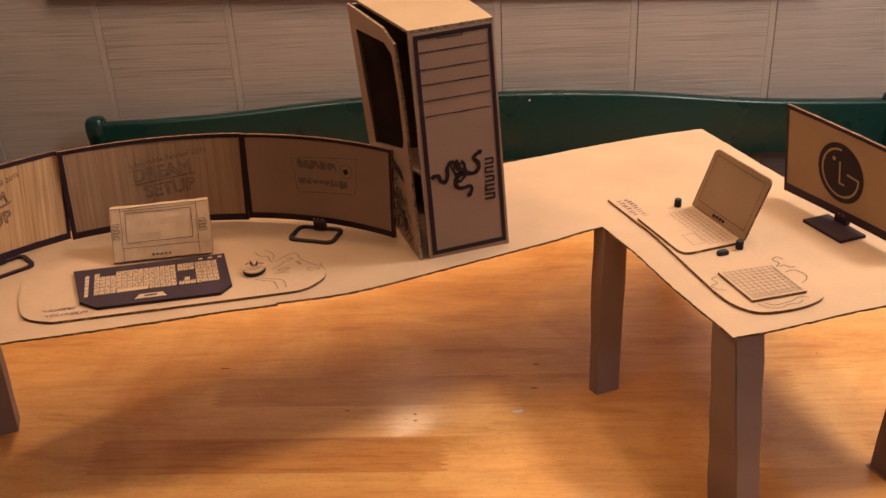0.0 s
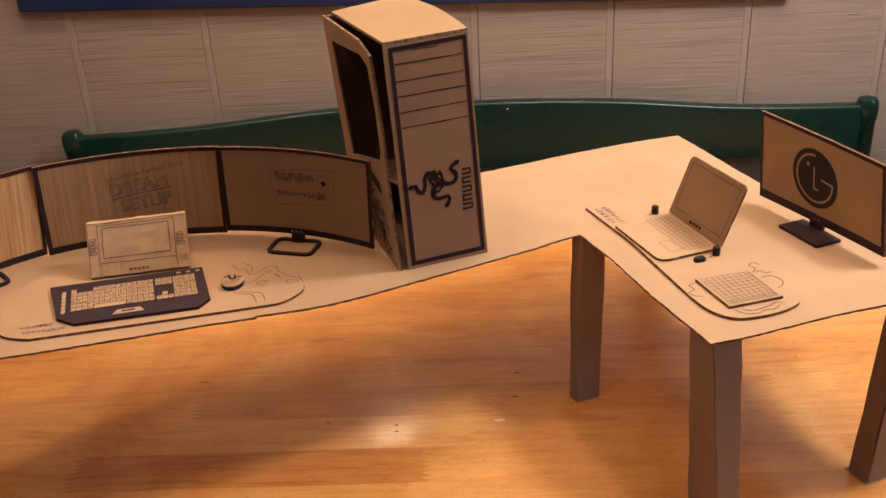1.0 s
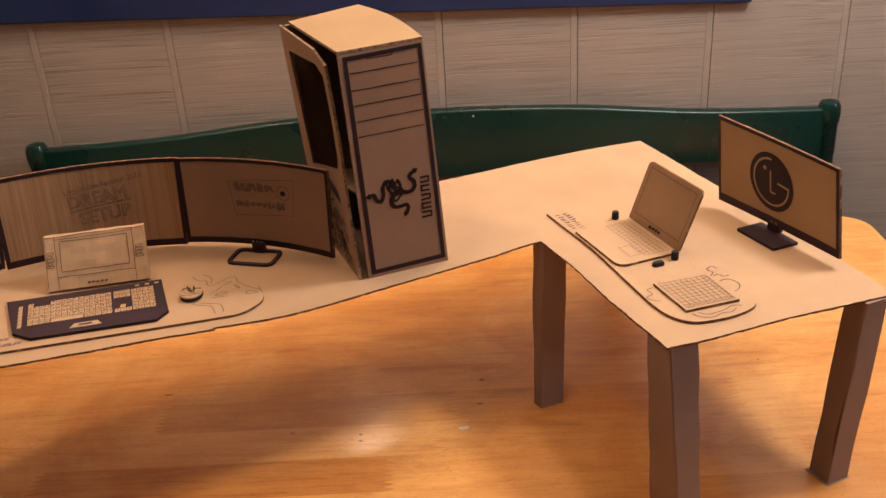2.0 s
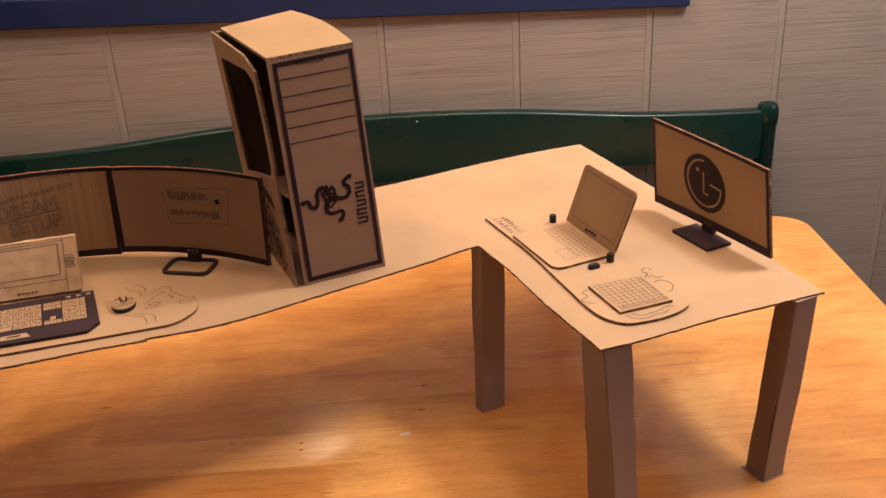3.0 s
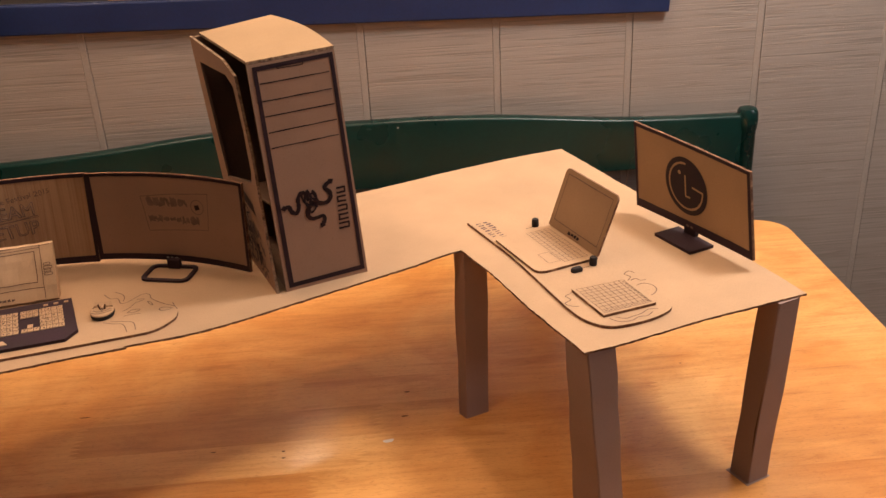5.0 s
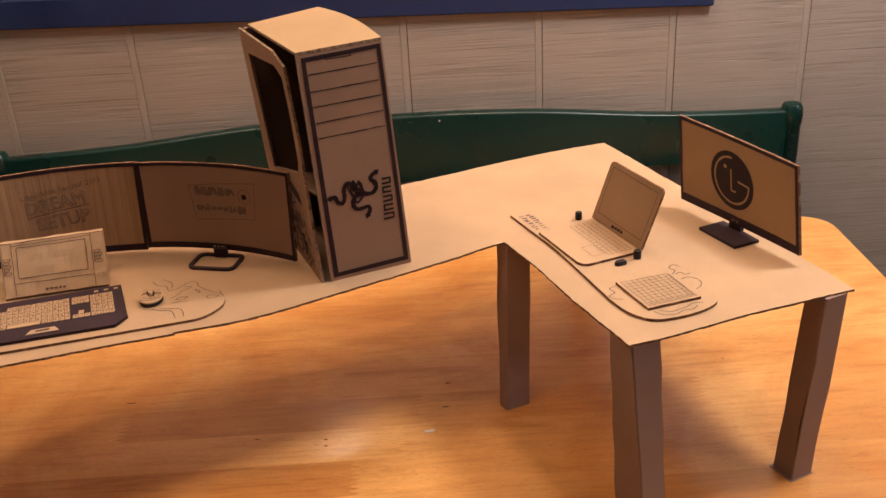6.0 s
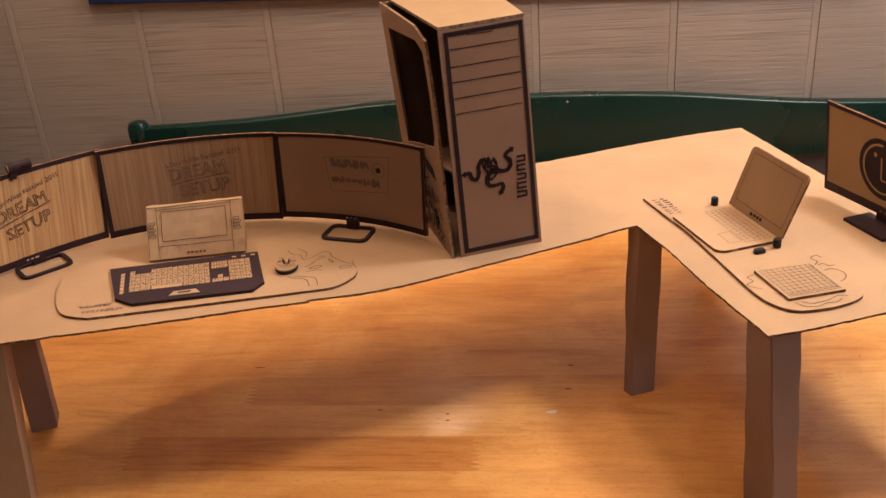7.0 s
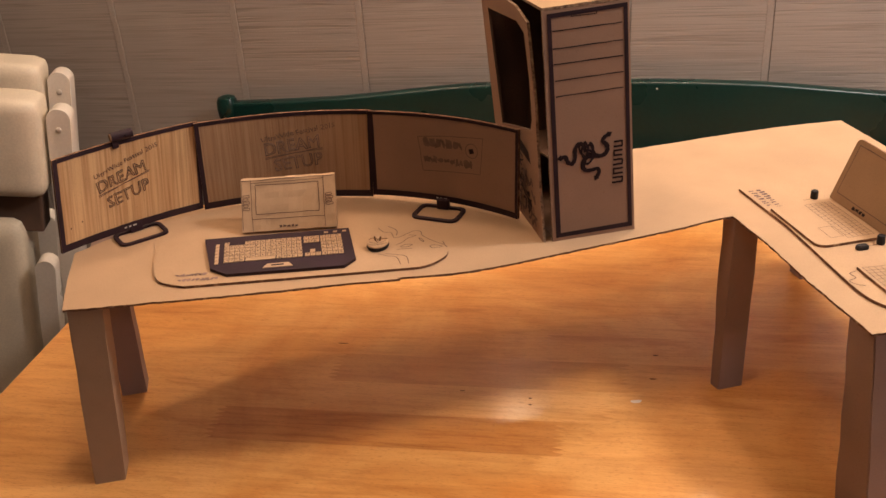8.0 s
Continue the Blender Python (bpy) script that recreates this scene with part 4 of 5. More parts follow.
def webcam(at, length):
    a = length * 0.475
    top = at(a, 0.1315)
    d = (at(a + 0.02, 0.13) - at(a - 0.02, 0.13)).normalized()
    n = Vector((d.y, -d.x, 0)).normalized()
    ob = thing("model_webcam", "dark rolled-paper webcam clipped on the screen's upper edge", "model webcam", at=tuple(top))
    u = Vector((0, 0, 1))

    def roll(name, a0, a1, r, mat, label=""):
        bm = bmesh.new()
        sides = 14
        rings = []
        for a_ in (a0, a1):
            rings.append([bm.verts.new(top + d * a_ + n * (0.003 + math.cos(2 * math.pi * s / sides) * r * 0.85) + u * (0.0063 + math.sin(2 * math.pi * s / sides) * r)) for s in range(sides)])
        for s in range(sides):
            bm.faces.new((rings[0][s], rings[0][(s + 1) % sides], rings[1][(s + 1) % sides], rings[1][s]))
        bm.faces.new(rings[0])
        bm.faces.new(rings[1])
        part(name, bm, mat, ob, label, smooth=True)

    roll("body", -0.0145, 0.0150, 0.0066, MARKER)
    roll("paper_end", -0.0162, -0.0146, 0.0056, KRAFT_DIM, "bare paper end")
    clip_bm = box(bmesh.new(), -0.0150, 0.0008, -0.0100, -0.0060, 0.0034, 0.0040, 0.0006, 1)
    for v in clip_bm.verts:
        w = v.co.copy()
        v.co = top + d * w.x + n * w.y + u * w.z
    part("clip", clip_bm, MARKER, ob, "black paper clip over the screen's edge")
    bm = bmesh.new()
    bmesh.ops.create_uvsphere(bm, u_segments=10, v_segments=6, radius=0.0022)
    for v in bm.verts:
        v.co = top + d * (0.004 + v.co.x) + n * (0.0092 + v.co.y * 0.4) + u * (0.0065 + v.co.z)
    part("lens", bm, INK, ob, smooth=True)


def side_screen():
    z0 = DESK_Z + 0.0150
    p, q = (0.545, 0.061), (0.643, -0.143)
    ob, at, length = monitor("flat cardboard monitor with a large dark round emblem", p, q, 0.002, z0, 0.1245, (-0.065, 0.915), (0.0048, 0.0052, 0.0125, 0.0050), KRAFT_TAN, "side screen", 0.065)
    c, r = (0.462 * length, 0.0625), 0.0410
    bm = bmesh.new()
    patch(bm, at, [(c[0] + r * math.cos(a * math.pi / 24), c[1] + r * math.sin(a * math.pi / 24)) for a in range(48)], 0.0006)
    part("emblem_disc", bm, INK, ob, "dark round emblem")
    bm = bmesh.new()
    rr = 0.0325
    arc = [(c[0] + rr * math.cos(radians(a)), c[1] + rr * math.sin(radians(a))) for a in range(88, 366, 8)]
    stroke(bm, at, arc, 0.0030, lift=0.0011, wobble=0.15)
    stroke(bm, at, [(arc[-1][0] + 0.0012, arc[-1][1]), (c[0] + 0.012, c[1] + 0.002)], 0.0030, lift=0.0011)
    part("emblem_arc", bm, KRAFT_TAN, ob, "bare card arc")
    bm = bmesh.new()
    stroke(bm, at, [(c[0] - 0.001, c[1] + 0.016), (c[0] - 0.001, c[1] - 0.014), (c[0] - 0.001, c[1] - 0.0145), (c[0] + 0.008, c[1] - 0.0145)], 0.0026, lift=0.0011)
    part("emblem_bar", bm, KRAFT_TAN, ob)
    bm = bmesh.new()
    patch(bm, at, [(c[0] - 0.012 + 0.003 * math.cos(a * math.pi / 6), c[1] + 0.017 + 0.003 * math.sin(a * math.pi / 6)) for a in range(12)], 0.0011)
    part("emblem_dot", bm, KRAFT_TAN, ob)
    # the square foot and the neck
    foot = [(0.550, -0.017), (0.579, -0.084), (0.617, -0.069), (0.589, -0.001)]
    part("foot_plate", sheet(foot, DESK_Z + 0.0003, DESK_Z + 0.0045), [MARKER, MARKER], ob, "square black foot plate")
    d = (Vector((*q, 0)) - Vector((*p, 0))).normalized()
    bk = Vector((0, 0, 1)).cross(d)
    m = at(length * 0.465, 0) + bk * 0.006
    bm = box(bmesh.new(), -0.011, -0.004, -0.010, 0.011, 0.004, 0.012, 0.001)
    for v in bm.verts:
        w = v.co.copy()
        v.co = m + d * w.x + bk * w.y + Vector((0, 0, w.z))
    part("neck", bm, MARKER, ob)
    for k in range(2):
        bm = bmesh.new()
        a = length * 0.455 + k * 0.008
        stroke(bm, at, [(a, 0.005), (a + 0.005, 0.005)], 0.0035, lift=0.0011)
        part("brand_bar", bm, PEN, ob)


# ---- small things on the curved half of the desk ----
def keyboard_mat():
    out = smooth_line([(-0.496, -0.135), (-0.486, -0.178), (-0.466, -0.222), (-0.447, -0.241), (-0.415, -0.2485)], 4) + smooth_line([(-0.294, -0.222), (-0.154, -0.1905), (-0.118, -0.180), (-0.100, -0.160), (-0.095, -0.143), (-0.101, -0.122), (-0.122, -0.100), (-0.16, -0.088)], 4) + [(-0.30, -0.095), (-0.44, -0.122)]
    ob = tagged(part("keyboard_mat", sheet(out, DESK_Z + 0.0002, DESK_Z + 0.0036), [KRAFT_TOP, KRAFT_EDGE]), "long rounded cardboard mat with pen drawings under the keyboard", "model mat")
    at = level((0, 0), 0, DESK_Z + 0.0036)
    lines = (
        [(-0.202, -0.076), (-0.191, -0.089), (-0.181, -0.090), (-0.174, -0.104), (-0.165, -0.101), (-0.151, -0.083), (-0.141, -0.085), (-0.136, -0.097), (-0.119, -0.112), (-0.102, -0.122)],
        [(-0.189, -0.071), (-0.178, -0.079), (-0.173, -0.087), (-0.172, -0.098)],
        [(-0.167, -0.126), (-0.160, -0.118), (-0.155, -0.106), (-0.145, -0.097), (-0.155, -0.096)],
        [(-0.160, -0.131), (-0.155, -0.124), (-0.145, -0.124), (-0.151, -0.131), (-0.160, -0.131)],
        [(-0.121, -0.127), (-0.116, -0.123), (-0.104, -0.127), (-0.116, -0.132), (-0.121, -0.127)],
        [(-0.140, -0.104), (-0.135, -0.107), (-0.131, -0.115), (-0.136, -0.111), (-0.140, -0.104)],
        [(-0.106, -0.112), (-0.102, -0.122), (-0.097, -0.130)],
        [(-0.163, -0.139), (-0.153, -0.136), (-0.143, -0.135)],
        [(-0.185, -0.152), (-0.172, -0.157), (-0.159, -0.160), (-0.150, -0.179)],
        [(-0.176, -0.151), (-0.161, -0.153), (-0.147, -0.157), (-0.140, -0.176)],
    )
    for pts in lines:
        bm = bmesh.new()
        stroke(bm, at, smooth_line(pts, 4), 0.0010, lift=0.0004)
        part("pen_line", bm, PEN, ob, "curling pen line")
    rng = random.Random(8)
    for x0, x1, y in ((-0.436, -0.402, -0.2235), (-0.428, -0.380, -0.2355)):
        x = x0
        while x < x1:
            w = rng.uniform(0.003, 0.006)
            bm = bmesh.new()
            stroke(bm, at, shaky((x, y + (x - x0) * 0.2), (x + w, y + (x + w - x0) * 0.2), 3, 0.0007), 0.0058, wobble=0.5, lift=0.0004)
            part("word_bar", bm, SMUDGE, ob)
            x += w + 0.0014


def keyboard():
    o, deg = (-0.4335, -0.128), 12.6
    zt = DESK_Z + 0.0080
    at = lambda a, b: level(o, deg, zt)(a, -b)
    outline = [(0.0, 0.0), (0.197, 0.0), (0.2085, 0.090), (0.194, 0.109), (0.044, 0.107), (0.020, 0.087)]
    pts = [tuple(at(a, b))[:2] for a, b in outline]
    ob = thing("model_keyboard", "blue-black painted cardboard keyboard with pale paper keys", "model keyboard", at=(-0.32, -0.16, DESK_Z + 0.0038))
    part("body", sheet(list(reversed(pts)), DESK_Z + 0.0038, zt, 1), [PLUM, MARKER], ob)
    kw, kh = 0.0059, 0.0086
    bm = box(bmesh.new(), -kw / 2, -kh / 2, 0, kw / 2, kh / 2, 0.0008)
    proto = part("key", bm, KRAFT_WORN, ob)
    first = [True]
    rot = Euler((0, 0, radians(deg)))

    def key(a, b, w=1.0, h=1.0):
        k = proto if first[0] else proto.copy()
        if not first[0]:
            scene.collection.objects.link(k)
        first[0] = False
        k.location = at(a + b * 0.11, b) + Vector((0, 0, 0.0002)) - ob.location
        k.rotation_euler = rot
        k.scale = (w, h, 1)

    for r in range(6):
        b = 0.0225 + r * 0.0098
        n = 15
        for c in range(n):
            if r == 0 and c in (1, 2, 3):
                continue
            if r == 5 and 4 <= c <= 9:
                if c == 4:
                    key(0.031 + 6.5 * 0.0069, b, 6.6)
                continue
            key(0.031 + c * 0.0069, b)
        for c in range(3):
            if 2 <= r <= 4 and not (r == 4 and c == 1):
                continue
            key(0.1372 + c * 0.0072, b, 1.06)
        for c in range(4):
            key(0.1597 + c * 0.0072, b, 1.06)
        key(0.0185, b + 0.003, 0.75)
    for c in range(3):
        key(0.165 + c * 0.0125, 0.0095, 0.9, 0.45)
    rng = random.Random(2)
    flat = level(o, deg, zt + 0.001)
    for r in range(6):
        b = 0.0225 + r * 0.0098
        across = [0.031 + c * 0.0069 for c in range(15) if not (r == 5 and 4 <= c <= 9)] + [0.1597 + c * 0.0072 for c in range(4)]
        if r in (0, 1, 5):
            across += [0.1372 + c * 0.0072 for c in range(3)]
        for a in across:
            a += b * 0.11
            bm = bmesh.new()
            for mark in range(3):
                p = (a + rng.uniform(-0.0024, 0.0012), -b + rng.uniform(-0.003, 0.003))
                stroke(bm, flat, [p, (p[0] + rng.uniform(0.0004, 0.0020), p[1] + rng.uniform(-0.0022, 0.0022))], 0.0012, lift=0.0002 + 0.00006 * mark)
            part("key_legend", bm, INK, ob)
    plate = [(0.088, 0.0885), (0.116, 0.0885), (0.122, 0.099), (0.083, 0.099)]
    pl = part("name_plate", sheet([tuple(at(a + 0.006, b))[:2] for a, b in reversed(plate)], zt + 0.0001, zt + 0.0008, 0), KRAFT_PALE, ob, "pale paper name plate")
    bm = bmesh.new()
    stroke(bm, lambda x, y: level(o, deg, zt + 0.0008)(x, y), [(0.100, -0.094), (0.116, -0.0935)], 0.0035, lift=0.0003, wobble=0.4)
    part("plate_mark", bm, INK, pl)


def disc_mouse():
    ob = thing("model_mouse", "round cardboard mouse with dark rim and drawn buttons", "model mouse", at=(-0.190, -0.132, DESK_Z + 0.0036))
    c, n = (-0.190, -0.131), 28
    bm = bmesh.new()
    ring = lambda rx, ry, z, dy=0.0: [bm.verts.new((c[0] + rx * math.cos(2 * math.pi * s / n), c[1] + dy + ry * math.sin(2 * math.pi * s / n), DESK_Z + z)) for s in range(n)]
    rs = [ring(0.0138, 0.0160, 0.0038), ring(0.0148, 0.0168, 0.0062), ring(0.0146, 0.0166, 0.0090)]
    for a, b in zip(rs, rs[1:]):
        for s in range(n):
            bm.faces.new((a[s], a[(s + 1) % n], b[(s + 1) % n], b[s]))
    bm.faces.new(list(reversed(rs[0])))
    bm.faces.new(rs[-1])
    part("rim", bm, FOAM, ob, "dark rim", smooth=True)
    bm = bmesh.new()
    rs = [ring(0.0147, 0.0167, 0.0092), ring(0.0147, 0.0167, 0.0106), ring(0.0139, 0.0158, 0.0112)]
    for a, b in zip(rs, rs[1:]):
        for s in range(n):
            bm.faces.new((a[s], a[(s + 1) % n], b[(s + 1) % n], b[s]))
    bm.faces.new(list(reversed(rs[0])))
    bm.faces.new(rs[-1])
    part("top_shell", bm, KRAFT_TOP, ob)
    bm = bmesh.new()
    low, high = [], []
    for s in range(13):
        a = radians(25 + 130 * s / 12)
        low.append((c[0] + 0.0138 * math.cos(a), c[1] + 0.0155 * math.sin(a), DESK_Z + 0.0113))
        rise = 0.0022 + 0.0050 * abs(s / 6 - 1) ** 1.5 if 0 < s < 12 else 0.0016
        high.append((c[0] + 0.0128 * math.cos(a), c[1] + 0.0005 + 0.0158 * math.sin(a), DESK_Z + 0.0113 + rise))
    loops_solid(bm, low, high, 0)
    part("rear_shell", bm, KRAFT_TOP, ob, smooth=True)
    at = level(c, 10, DESK_Z + 0.0112)
    bm = bmesh.new()
    stroke(bm, at, smooth_line([(-0.013, -0.006), (-0.006, -0.010), (0.003, -0.009), (0.012, -0.005)], 4), 0.0010, lift=0.0003)
    stroke(bm, at, smooth_line([(-0.011, 0.0), (-0.004, -0.005), (0.004, -0.004), (0.011, 0.001)], 4), 0.0009, lift=0.0003)
    stroke(bm, at, [(-0.003, 0.004), (0.0, -0.003), (0.0025, 0.005)], 0.0013, lift=0.0003)
    stroke(bm, at, [(-0.012, 0.006), (-0.009, 0.010)], 0.0013, lift=0.0003)
    part("drawn_buttons", bm, INK, ob)
    for dx, lean in ((-0.0030, -0.0012), (0.0030, 0.0012)):
        bm = box(bmesh.new(), c[0] + dx - 0.0010, c[1] + 0.0008, DESK_Z + 0.0112, c[0] + dx + 0.0010, c[1] + 0.0030, DESK_Z + 0.0180, 0.0004, 1)
        for v in bm.verts:
            v.co.x += lean * (v.co.z - DESK_Z - 0.0112) / 0.0068
        part("button_tab", bm, KRAFT_EDGE, ob, "upright card tab")
    part("wheel", box(bmesh.new(), c[0] - 0.001, c[1] + 0.001, DESK_Z + 0.0110, c[0] + 0.001, c[1] + 0.007, DESK_Z + 0.0145, 0.0004), KRAFT_PALE, ob)


def pen_display():
    ob = thing("model_pen_display", "pale crumpled cardboard pen display standing tilted behind the keyboard", "model display", at=(-0.326, -0.06, DESK_Z))
    A, B = Vector((-0.3905, -0.0985, DESK_Z + 0.0005)), Vector((-0.2615, -0.0735, DESK_Z + 0.0005))
    d = (B - A).normalized()
    bk = Vector((0, 0, 1)).cross(d)
    prof = ((0.0, 0.0035), (0.043, 0.0640), (0.0545, 0.0620), (0.020, 0.0), (0.006, 0.0))
    bm = bmesh.new()
    n = 20
    rows = []
    for i in range(n + 1):
        row = []
        for k in range(len(prof)):
            (b0, z0), (b1, z1) = prof[k], prof[(k + 1) % len(prof)]
            for s in range(8 if k == 0 else 2):
                t = s / (8 if k == 0 else 2)
                p = A.lerp(B, i / n) + bk * (b0 + (b1 - b0) * t) + Vector((0, 0, z0 + (z1 - z0) * t))
                if 0.003 < p.z - DESK_Z:
                    p += bk * 0.0013 * noise.noise(p * 75) + Vector((0, 0, 0.0012 * noise.noise(p * 55)))
                row.append(bm.verts.new(p))
        rows.append(row)
    for a, b in zip(rows, rows[1:]):
        for k in range(len(a)):
            j = (k + 1) % len(a)
            bm.faces.new((a[k], b[k], b[j], a[j]))
    bm.faces.new(rows[0])
    bm.faces.new(rows[-1])
    part("case", bm, KRAFT_WORN, ob)
    m0, m1 = A.lerp(B, 0.35), A.lerp(B, 0.65)
    foot, head = bk * 0.066, bk * 0.044 + Vector((0, 0, 0.048))
    part("rear_prop", slab((m0 + foot, m1 + foot, m1 + head, m0 + head), 0.003), [KRAFT_WORN, KRAFT_EDGE], ob, "folded cardboard prop")
    slant = (bk * 0.043 + Vector((0, 0, 0.0605))).normalized()
    at = plane(A + Vector((0, 0, 0.0035)), d, slant)
    bm = bmesh.new()
    for a in (0.015, 0.1155):
        stroke(bm, at, shaky((a, 0.001), (a - 0.001 if a < 0.1 else a, 0.074), 7, 0.0004), 0.0008, lift=0.0012)
    stroke(bm, at, shaky((0.015, 0.0175), (0.1155, 0.0165), 7, 0.0004), 0.0009, lift=0.0012)
    stroke(bm, at, shaky((0.013, 0.069), (0.1155, 0.070), 7, 0.0004), 0.0008, lift=0.0012)
    box_line(bm, at, 0.0205, 0.0245, 0.1085, 0.0655, 0.0010, 0.0005, 0.0012)
    stroke(bm, at, shaky((0.001, 0.0725), (0.129, 0.0735), 9, 0.0005), 0.0009, lift=0.0014, wobble=0.4)
    stroke(bm, at, shaky((0.0015, 0.002), (0.0012, 0.071), 8, 0.0005), 0.0007, lift=0.0014, wobble=0.4)
    part("drawn_screen", bm, PEN, ob, "screen outline drawn in pen")
    for a0, a1, b0, k in ((0.003, 0.0115, 0.031, 5), (0.118, 0.128, 0.032, 4)):
        for s in range(k):
            bm = bmesh.new()
            box_line(bm, at, a0, b0 + s * 0.0045, a1 - 0.002 * (s % 2), b0 + s * 0.0045 + 0.003, 0.0008, 0.0004, 0.0012)
            part("drawn_button", bm, PEN, ob)
    for s in range(5):
        bm = bmesh.new()
        a = 0.052 + s * 0.0055
        stroke(bm, at, shaky((a, 0.0055), (a + 0.004, 0.0058), 2, 0.0004), 0.0028, lift=0.0012, wobble=0.4)
        part("brand_bar", bm, PEN, ob)


# ---- small things on the square half of the desk ----
def laptop_mat():
    side = smooth_line([(0.293, 0.067), (0.319, 0.002), (0.343, -0.058), (0.377, -0.167), (0.392, -0.213), (0.407, -0.241), (0.430, -0.257), (0.461, -0.254), (0.491, -0.243), (0.512, -0.227), (0.516, -0.208)], 4)
    out = side + smooth_line([(0.506, -0.158), (0.484, -0.087), (0.447, 0.010), (0.415, 0.092), (0.385, 0.113), (0.350, 0.110), (0.317, 0.092), (0.300, 0.076)], 4)
    ob = tagged(part("laptop_mat", sheet(out, DESK_Z + 0.0002, DESK_Z + 0.0040), [KRAFT_TOP, KRAFT_EDGE]), "rounded cardboard mat under the laptop and drawn grid pad", "model mat")
    at = level((0, 0), 0, DESK_Z + 0.0040)
    for pts in (
        [(0.400, -0.172), (0.392, -0.178), (0.397, -0.188), (0.388, -0.196), (0.395, -0.204), (0.404, -0.206)],
        [(0.433, -0.240), (0.443, -0.249), (0.458, -0.249), (0.468, -0.242), (0.480, -0.240), (0.488, -0.232)],
        [(0.441, -0.238), (0.452, -0.243), (0.463, -0.239), (0.474, -0.234), (0.484, -0.226), (0.496, -0.226)],
        [(0.478, -0.150), (0.484, -0.140), (0.478, -0.132), (0.486, -0.124), (0.492, -0.131)],
        [(0.482, -0.150), (0.489, -0.146), (0.494, -0.152), (0.502, -0.150)],
        [(0.486, -0.164), (0.496, -0.160), (0.505, -0.166), (0.508, -0.176), (0.504, -0.186), (0.497, -0.192)],
    ):
        bm = bmesh.new()
        stroke(bm, at, smooth_line(pts, 4), 0.0012, lift=0.0004)
        part("pen_line", bm, PEN, ob, "curling pen line")
    rng = random.Random(9)
    for x0, y0, n in ((0.305, 0.056, 8), (0.316, 0.060, 10)):
        for k in range(n):
            x, y = x0 + 0.0026 * k, y0 - 0.0066 * k + rng.uniform(-0.0012, 0.0012)
            bm = bmesh.new()
            stroke(bm, at, shaky((x, y), (x + rng.uniform(0.005, 0.0085), y + 0.003), 3, 0.0007), 0.0030, wobble=0.5, lift=0.0004)
            part("word_bar", bm, FADED_INK, ob)


def laptop():
    ob = thing("model_laptop", "open cardboard laptop with drawn keyboard and blank screen", "model laptop", at=(0.39, -0.04, DESK_Z + 0.004))
    h0, h1 = Vector((0.411, 0.029, 0)), Vector((0.454, -0.084, 0))
    d = (h1 - h0).normalized()
    w = (h1 - h0).length
    front = Vector((d.y, -d.x, 0))
    z0, z1 = DESK_Z + 0.0042, DESK_Z + 0.0078
    at2 = lambda a, b: h0 + d * a + front * b
    base = []
    for a, b in rounded(w, 0.092, 0.012, 5, (0.05, 0.05, 1.2, 0.3)):
        p = at2(a + w / 2, b + 0.046)
        base.append((p.x, p.y))
    part("base", sheet(list(reversed(base)), z0, z1, 1), [KRAFT_TOP, KRAFT_EDGE], ob)
    zv = Vector((0, 0, z1))
    flip = lambda a, b: at2(w - a, b) + zv
    bm = bmesh.new()
    k0, k1, b0, b1 = 0.010, 0.112, 0.010, 0.046
    for r in range(6):
        b = b0 + (b1 - b0) * r / 5
        stroke(bm, flip, shaky((k0, b), (k1, b), 8, 0.0003), 0.0007, lift=0.0004)
        if r < 5:
            n = 13 if r else 15
            for c in range(n + 1):
                a = k0 + (k1 - k0) * (c + (0.35 * (r % 2) if 0 < c < n else 0)) / n
                stroke(bm, flip, [(a, b), (a + 0.0002, b + (b1 - b0) / 5)], 0.0006, lift=0.0004)
    box_line(bm, flip, 0.016, 0.0485, 0.046, 0.066, 0.0007, 0.0003, 0.0004)
    part("drawn_keys", bm, PEN, ob, "keyboard grid drawn in pen")
    # the lid leans away from the keys
    t0, t1 = Vector((0.434, 0.0225, DESK_Z + 0.0965)), Vector((0.480, -0.0905, DESK_Z + 0.0945))
    up = ((t0 + t1) / 2 - (h0 + h1) / 2 - Vector((0, 0, DESK_Z + 0.0085))).normalized()
    org = h0 + Vector((0, 0, DESK_Z + 0.0085))
    lid = plane(org, d, up)
    height = 0.0925
    pts = rounded(w + 0.004, height, 0.008, 5, (0.2, 0.2, 1.0, 1.0))
    n = d.cross(up).normalized()
    bm = bmesh.new()
    f = [lid(a + w / 2 + 0.0015 * (b + height / 2) / height, b + height / 2) for a, b in pts]
    loops_solid(bm, f, [p + n * 0.0032 for p in f], 1)
    part("lid", bm, [KRAFT_DIM, KRAFT_EDGE], ob)
    bm = bmesh.new()
    face = (lambda a, b: lid(a, b) + n * (0.0032 if n.dot(front) > 0 else 0.0))
    lift = 0.0006 if n.dot(front) > 0 else -0.0006
    box_line(bm, face, 0.0085, 0.0125, w - 0.0045, height - 0.0075, 0.0010, 0.0004, lift)
    part("drawn_screen", bm, PEN, ob, "screen outline drawn in pen")
    for s in range(4):
        bm = bmesh.new()
        a = w * 0.40 + s * 0.0072
        stroke(bm, face, shaky((a, 0.0062), (a + 0.0054, 0.0064), 3, 0.0004), 0.0046, lift=lift, wobble=0.4)
        part("brand_bar", bm, INK, ob)


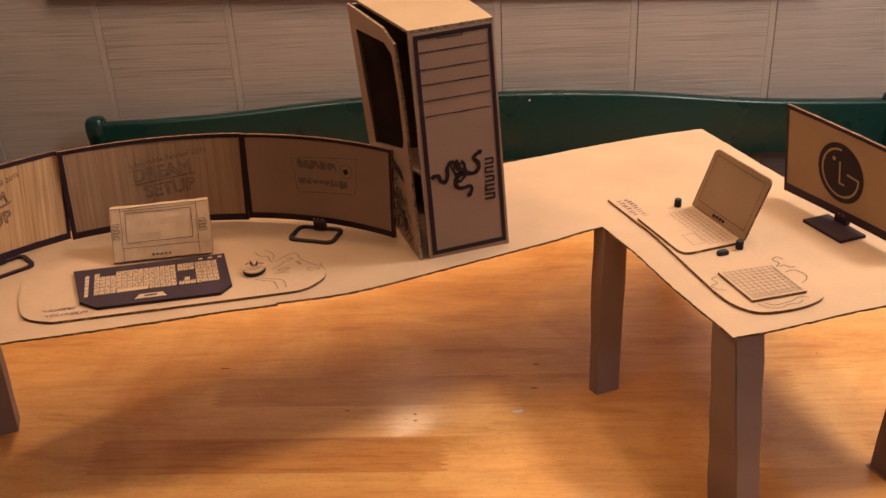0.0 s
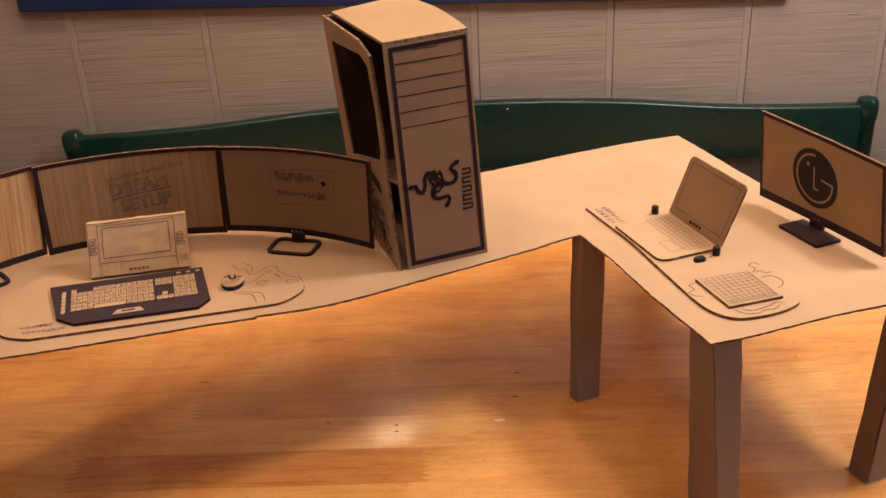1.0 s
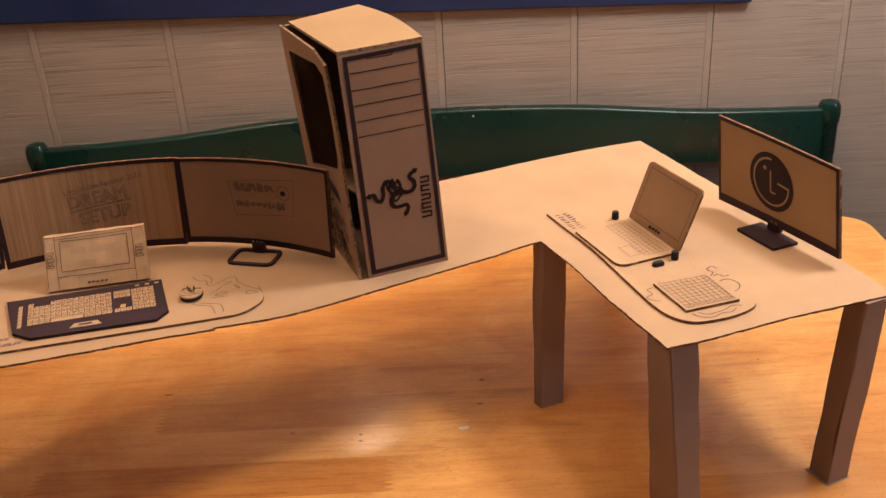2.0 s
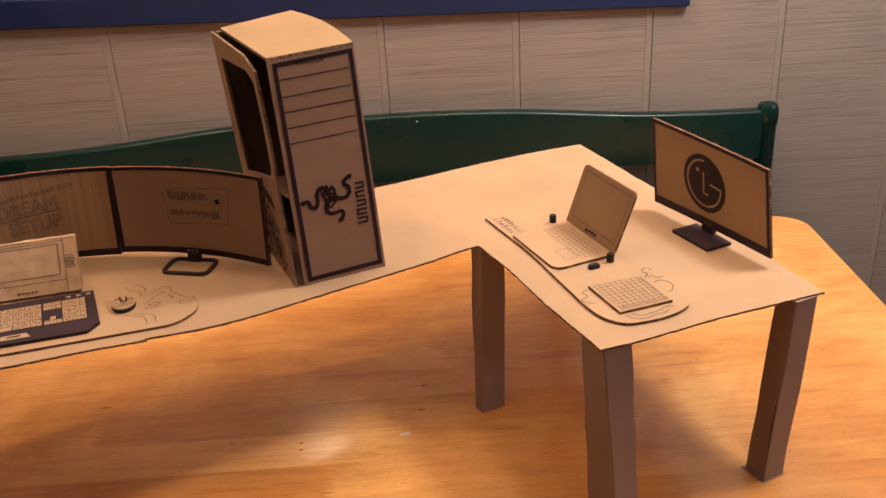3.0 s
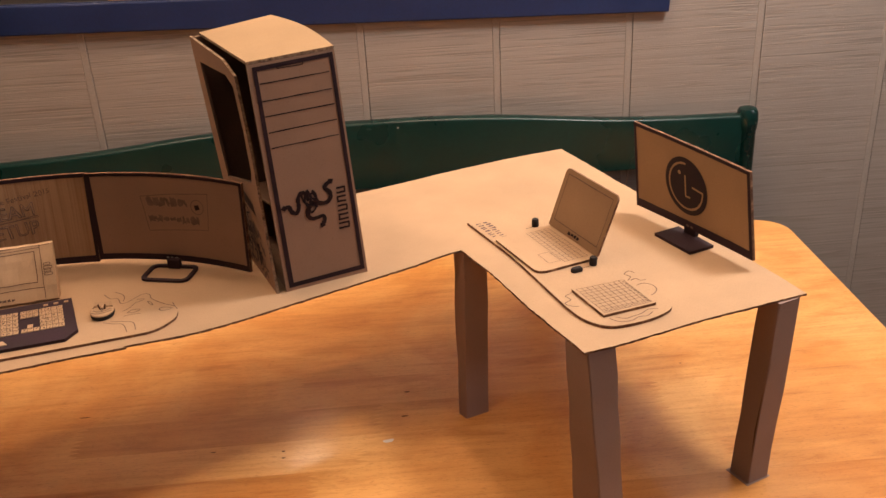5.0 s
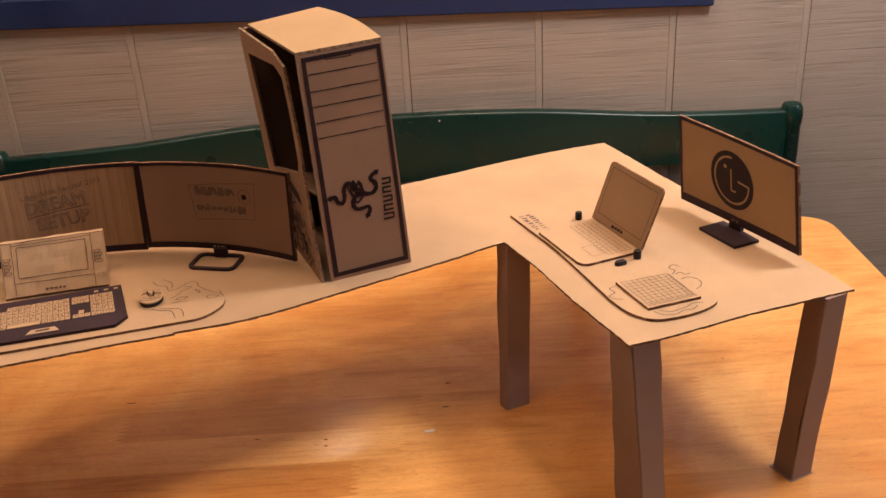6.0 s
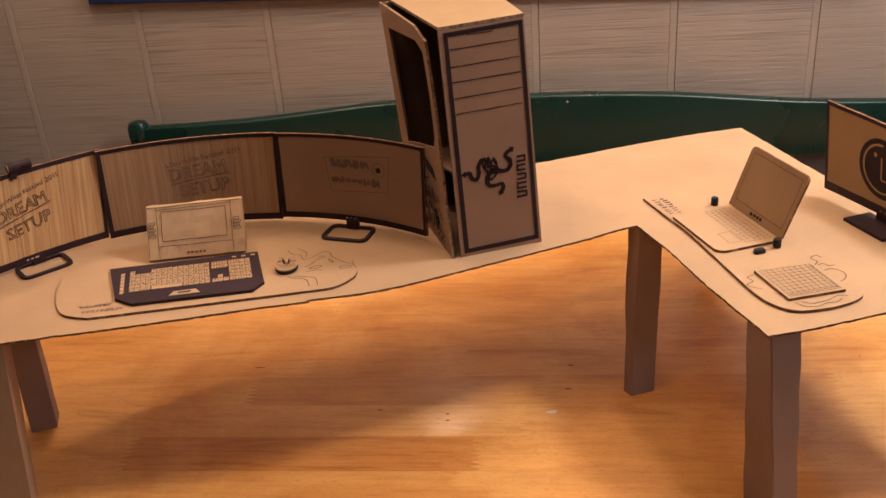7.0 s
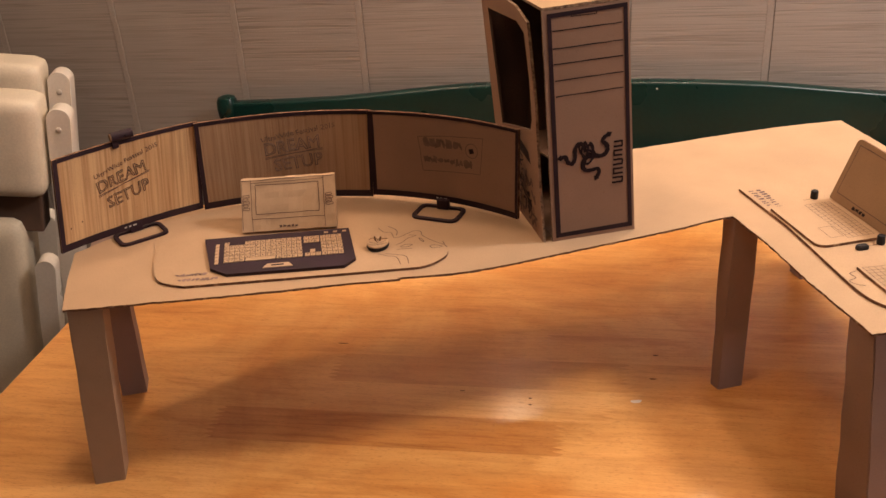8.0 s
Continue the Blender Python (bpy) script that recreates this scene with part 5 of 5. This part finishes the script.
def grid_pad():
    c = [(0.427, -0.237), (0.496, -0.217), (0.474, -0.149), (0.402, -0.167)]
    z0, z1 = DESK_Z + 0.0042, DESK_Z + 0.0078
    ob = tagged(part("model_grid_pad", sheet(c, z0, z1), [KRAFT_TOP, KRAFT_EDGE]), "small square cardboard pad with a hand-drawn grid", "model pad")
    p = [Vector((x, y, z1)) for x, y in c]
    w, h = 0.072, 0.072
    at = lambda a, b: (p[0].lerp(p[1], a / w)).lerp(p[3].lerp(p[2], a / w), b / h)
    m = 0.004
    for k in range(10):
        v = m + (w - 2 * m) * k / 9
        for seg in (((v, m), (v, h - m)), ((m, v), (w - m, v))):
            bm = bmesh.new()
            stroke(bm, at, shaky(*seg, 8, 0.0004), 0.0007, lift=0.0004)
            part("grid_line", bm, PEN, ob)
    bm = bmesh.new()
    rng = random.Random(4)
    for k in range(9):
        for a, b in ((m + (w - 2 * m) * (k + 0.5) / 9, 0.0075), (0.0655, m + (w - 2 * m) * (k + 0.5) / 9)):
            stroke(bm, at, [(a - 0.0015, b + rng.uniform(-0.001, 0.001)), (a + 0.0015, b + rng.uniform(-0.001, 0.001))], 0.0014, lift=0.0005)
    part("pad_marks", bm, PEN, ob)


def small_blocks():
    z = DESK_Z + 0.0041
    for x, y in ((0.389, 0.036), (0.4445, -0.0985)):
        ob = thing("model_speaker", "tiny black foam speaker block on the laptop mat", "model speaker", "laptop speakers", at=(x, y, z))
        bm = bmesh.new()
        n = 16
        rings = []
        for zz, r in ((0.0, 0.0046), (0.001, 0.0052), (0.0105, 0.0050), (0.0118, 0.0042)):
            rings.append([bm.verts.new((x + r * math.cos(2 * math.pi * s / n), y + r * math.sin(2 * math.pi * s / n), z + zz)) for s in range(n)])
        for a, b in zip(rings, rings[1:]):
            for s in range(n):
                bm.faces.new((a[s], a[(s + 1) % n], b[(s + 1) % n], b[s]))
        bm.faces.new(list(reversed(rings[0])))
        bm.faces.new(rings[-1])
        part("body", bm, FOAM, ob, smooth=True)
        bm = bmesh.new()
        stroke(bm, level((x, y), 205, z), smooth_line([(0.003, 0.0), (0.010, 0.002), (0.017, 0.001)], 4), 0.0008, lift=0.0009)
        part("cable", bm, INK, ob)
    bm = bmesh.new()
    pts = placed(rounded(0.0165, 0.0088, 0.0035, 4), (0.4195, -0.1135), 18)
    rows = [[bm.verts.new((0.4195 + (x - 0.4195) * k, -0.1135 + (y + 0.1135) * k, z + zz)) for x, y in pts] for zz, k in ((0, 0.94), (0.0015, 1.0), (0.0042, 0.96), (0.0058, 0.75))]
    for a, b in zip(rows, rows[1:]):
        for s in range(len(a)):
            bm.faces.new((a[s], a[(s + 1) % len(a)], b[(s + 1) % len(a)], b[s]))
    bm.faces.new(list(reversed(rows[0])))
    bm.faces.new(rows[-1])
    tagged(part("model_mouse_small", bm, FOAM, smooth=True), "tiny black foam mouse beside the laptop", "model mouse")


def flake():
    pts = [(0.0075 * math.cos(a) * (1 + 0.2 * math.sin(3 * a)), 0.0042 * math.sin(a) * (1 + 0.25 * math.cos(2 * a))) for a in [2 * math.pi * s / 14 for s in range(14)]]
    tagged(part("paper_scrap", sheet(placed(pts, (0.154, -0.104), 10), TABLE_Z + 0.0002, TABLE_Z + 0.0008, 0), FLAKE), "small white paper scrap on the dining table", "scrap")


room()
bench()
blue_board()
padded_chair(-0.010, 0.0, 0.0, 1.023, "cream padded folding chair with white plastic side rails")
padded_chair(-0.090, 0.16, 0.027, 1.021, "cream padded folding chair stacked behind another against the wall")
cardboard_desk()
tower()
three_screens()
side_screen()
keyboard_mat()
keyboard()
disc_mouse()
pen_display()
laptop_mat()
laptop()
grid_pad()
small_blocks()
flake()
wall_north()
dining_table()
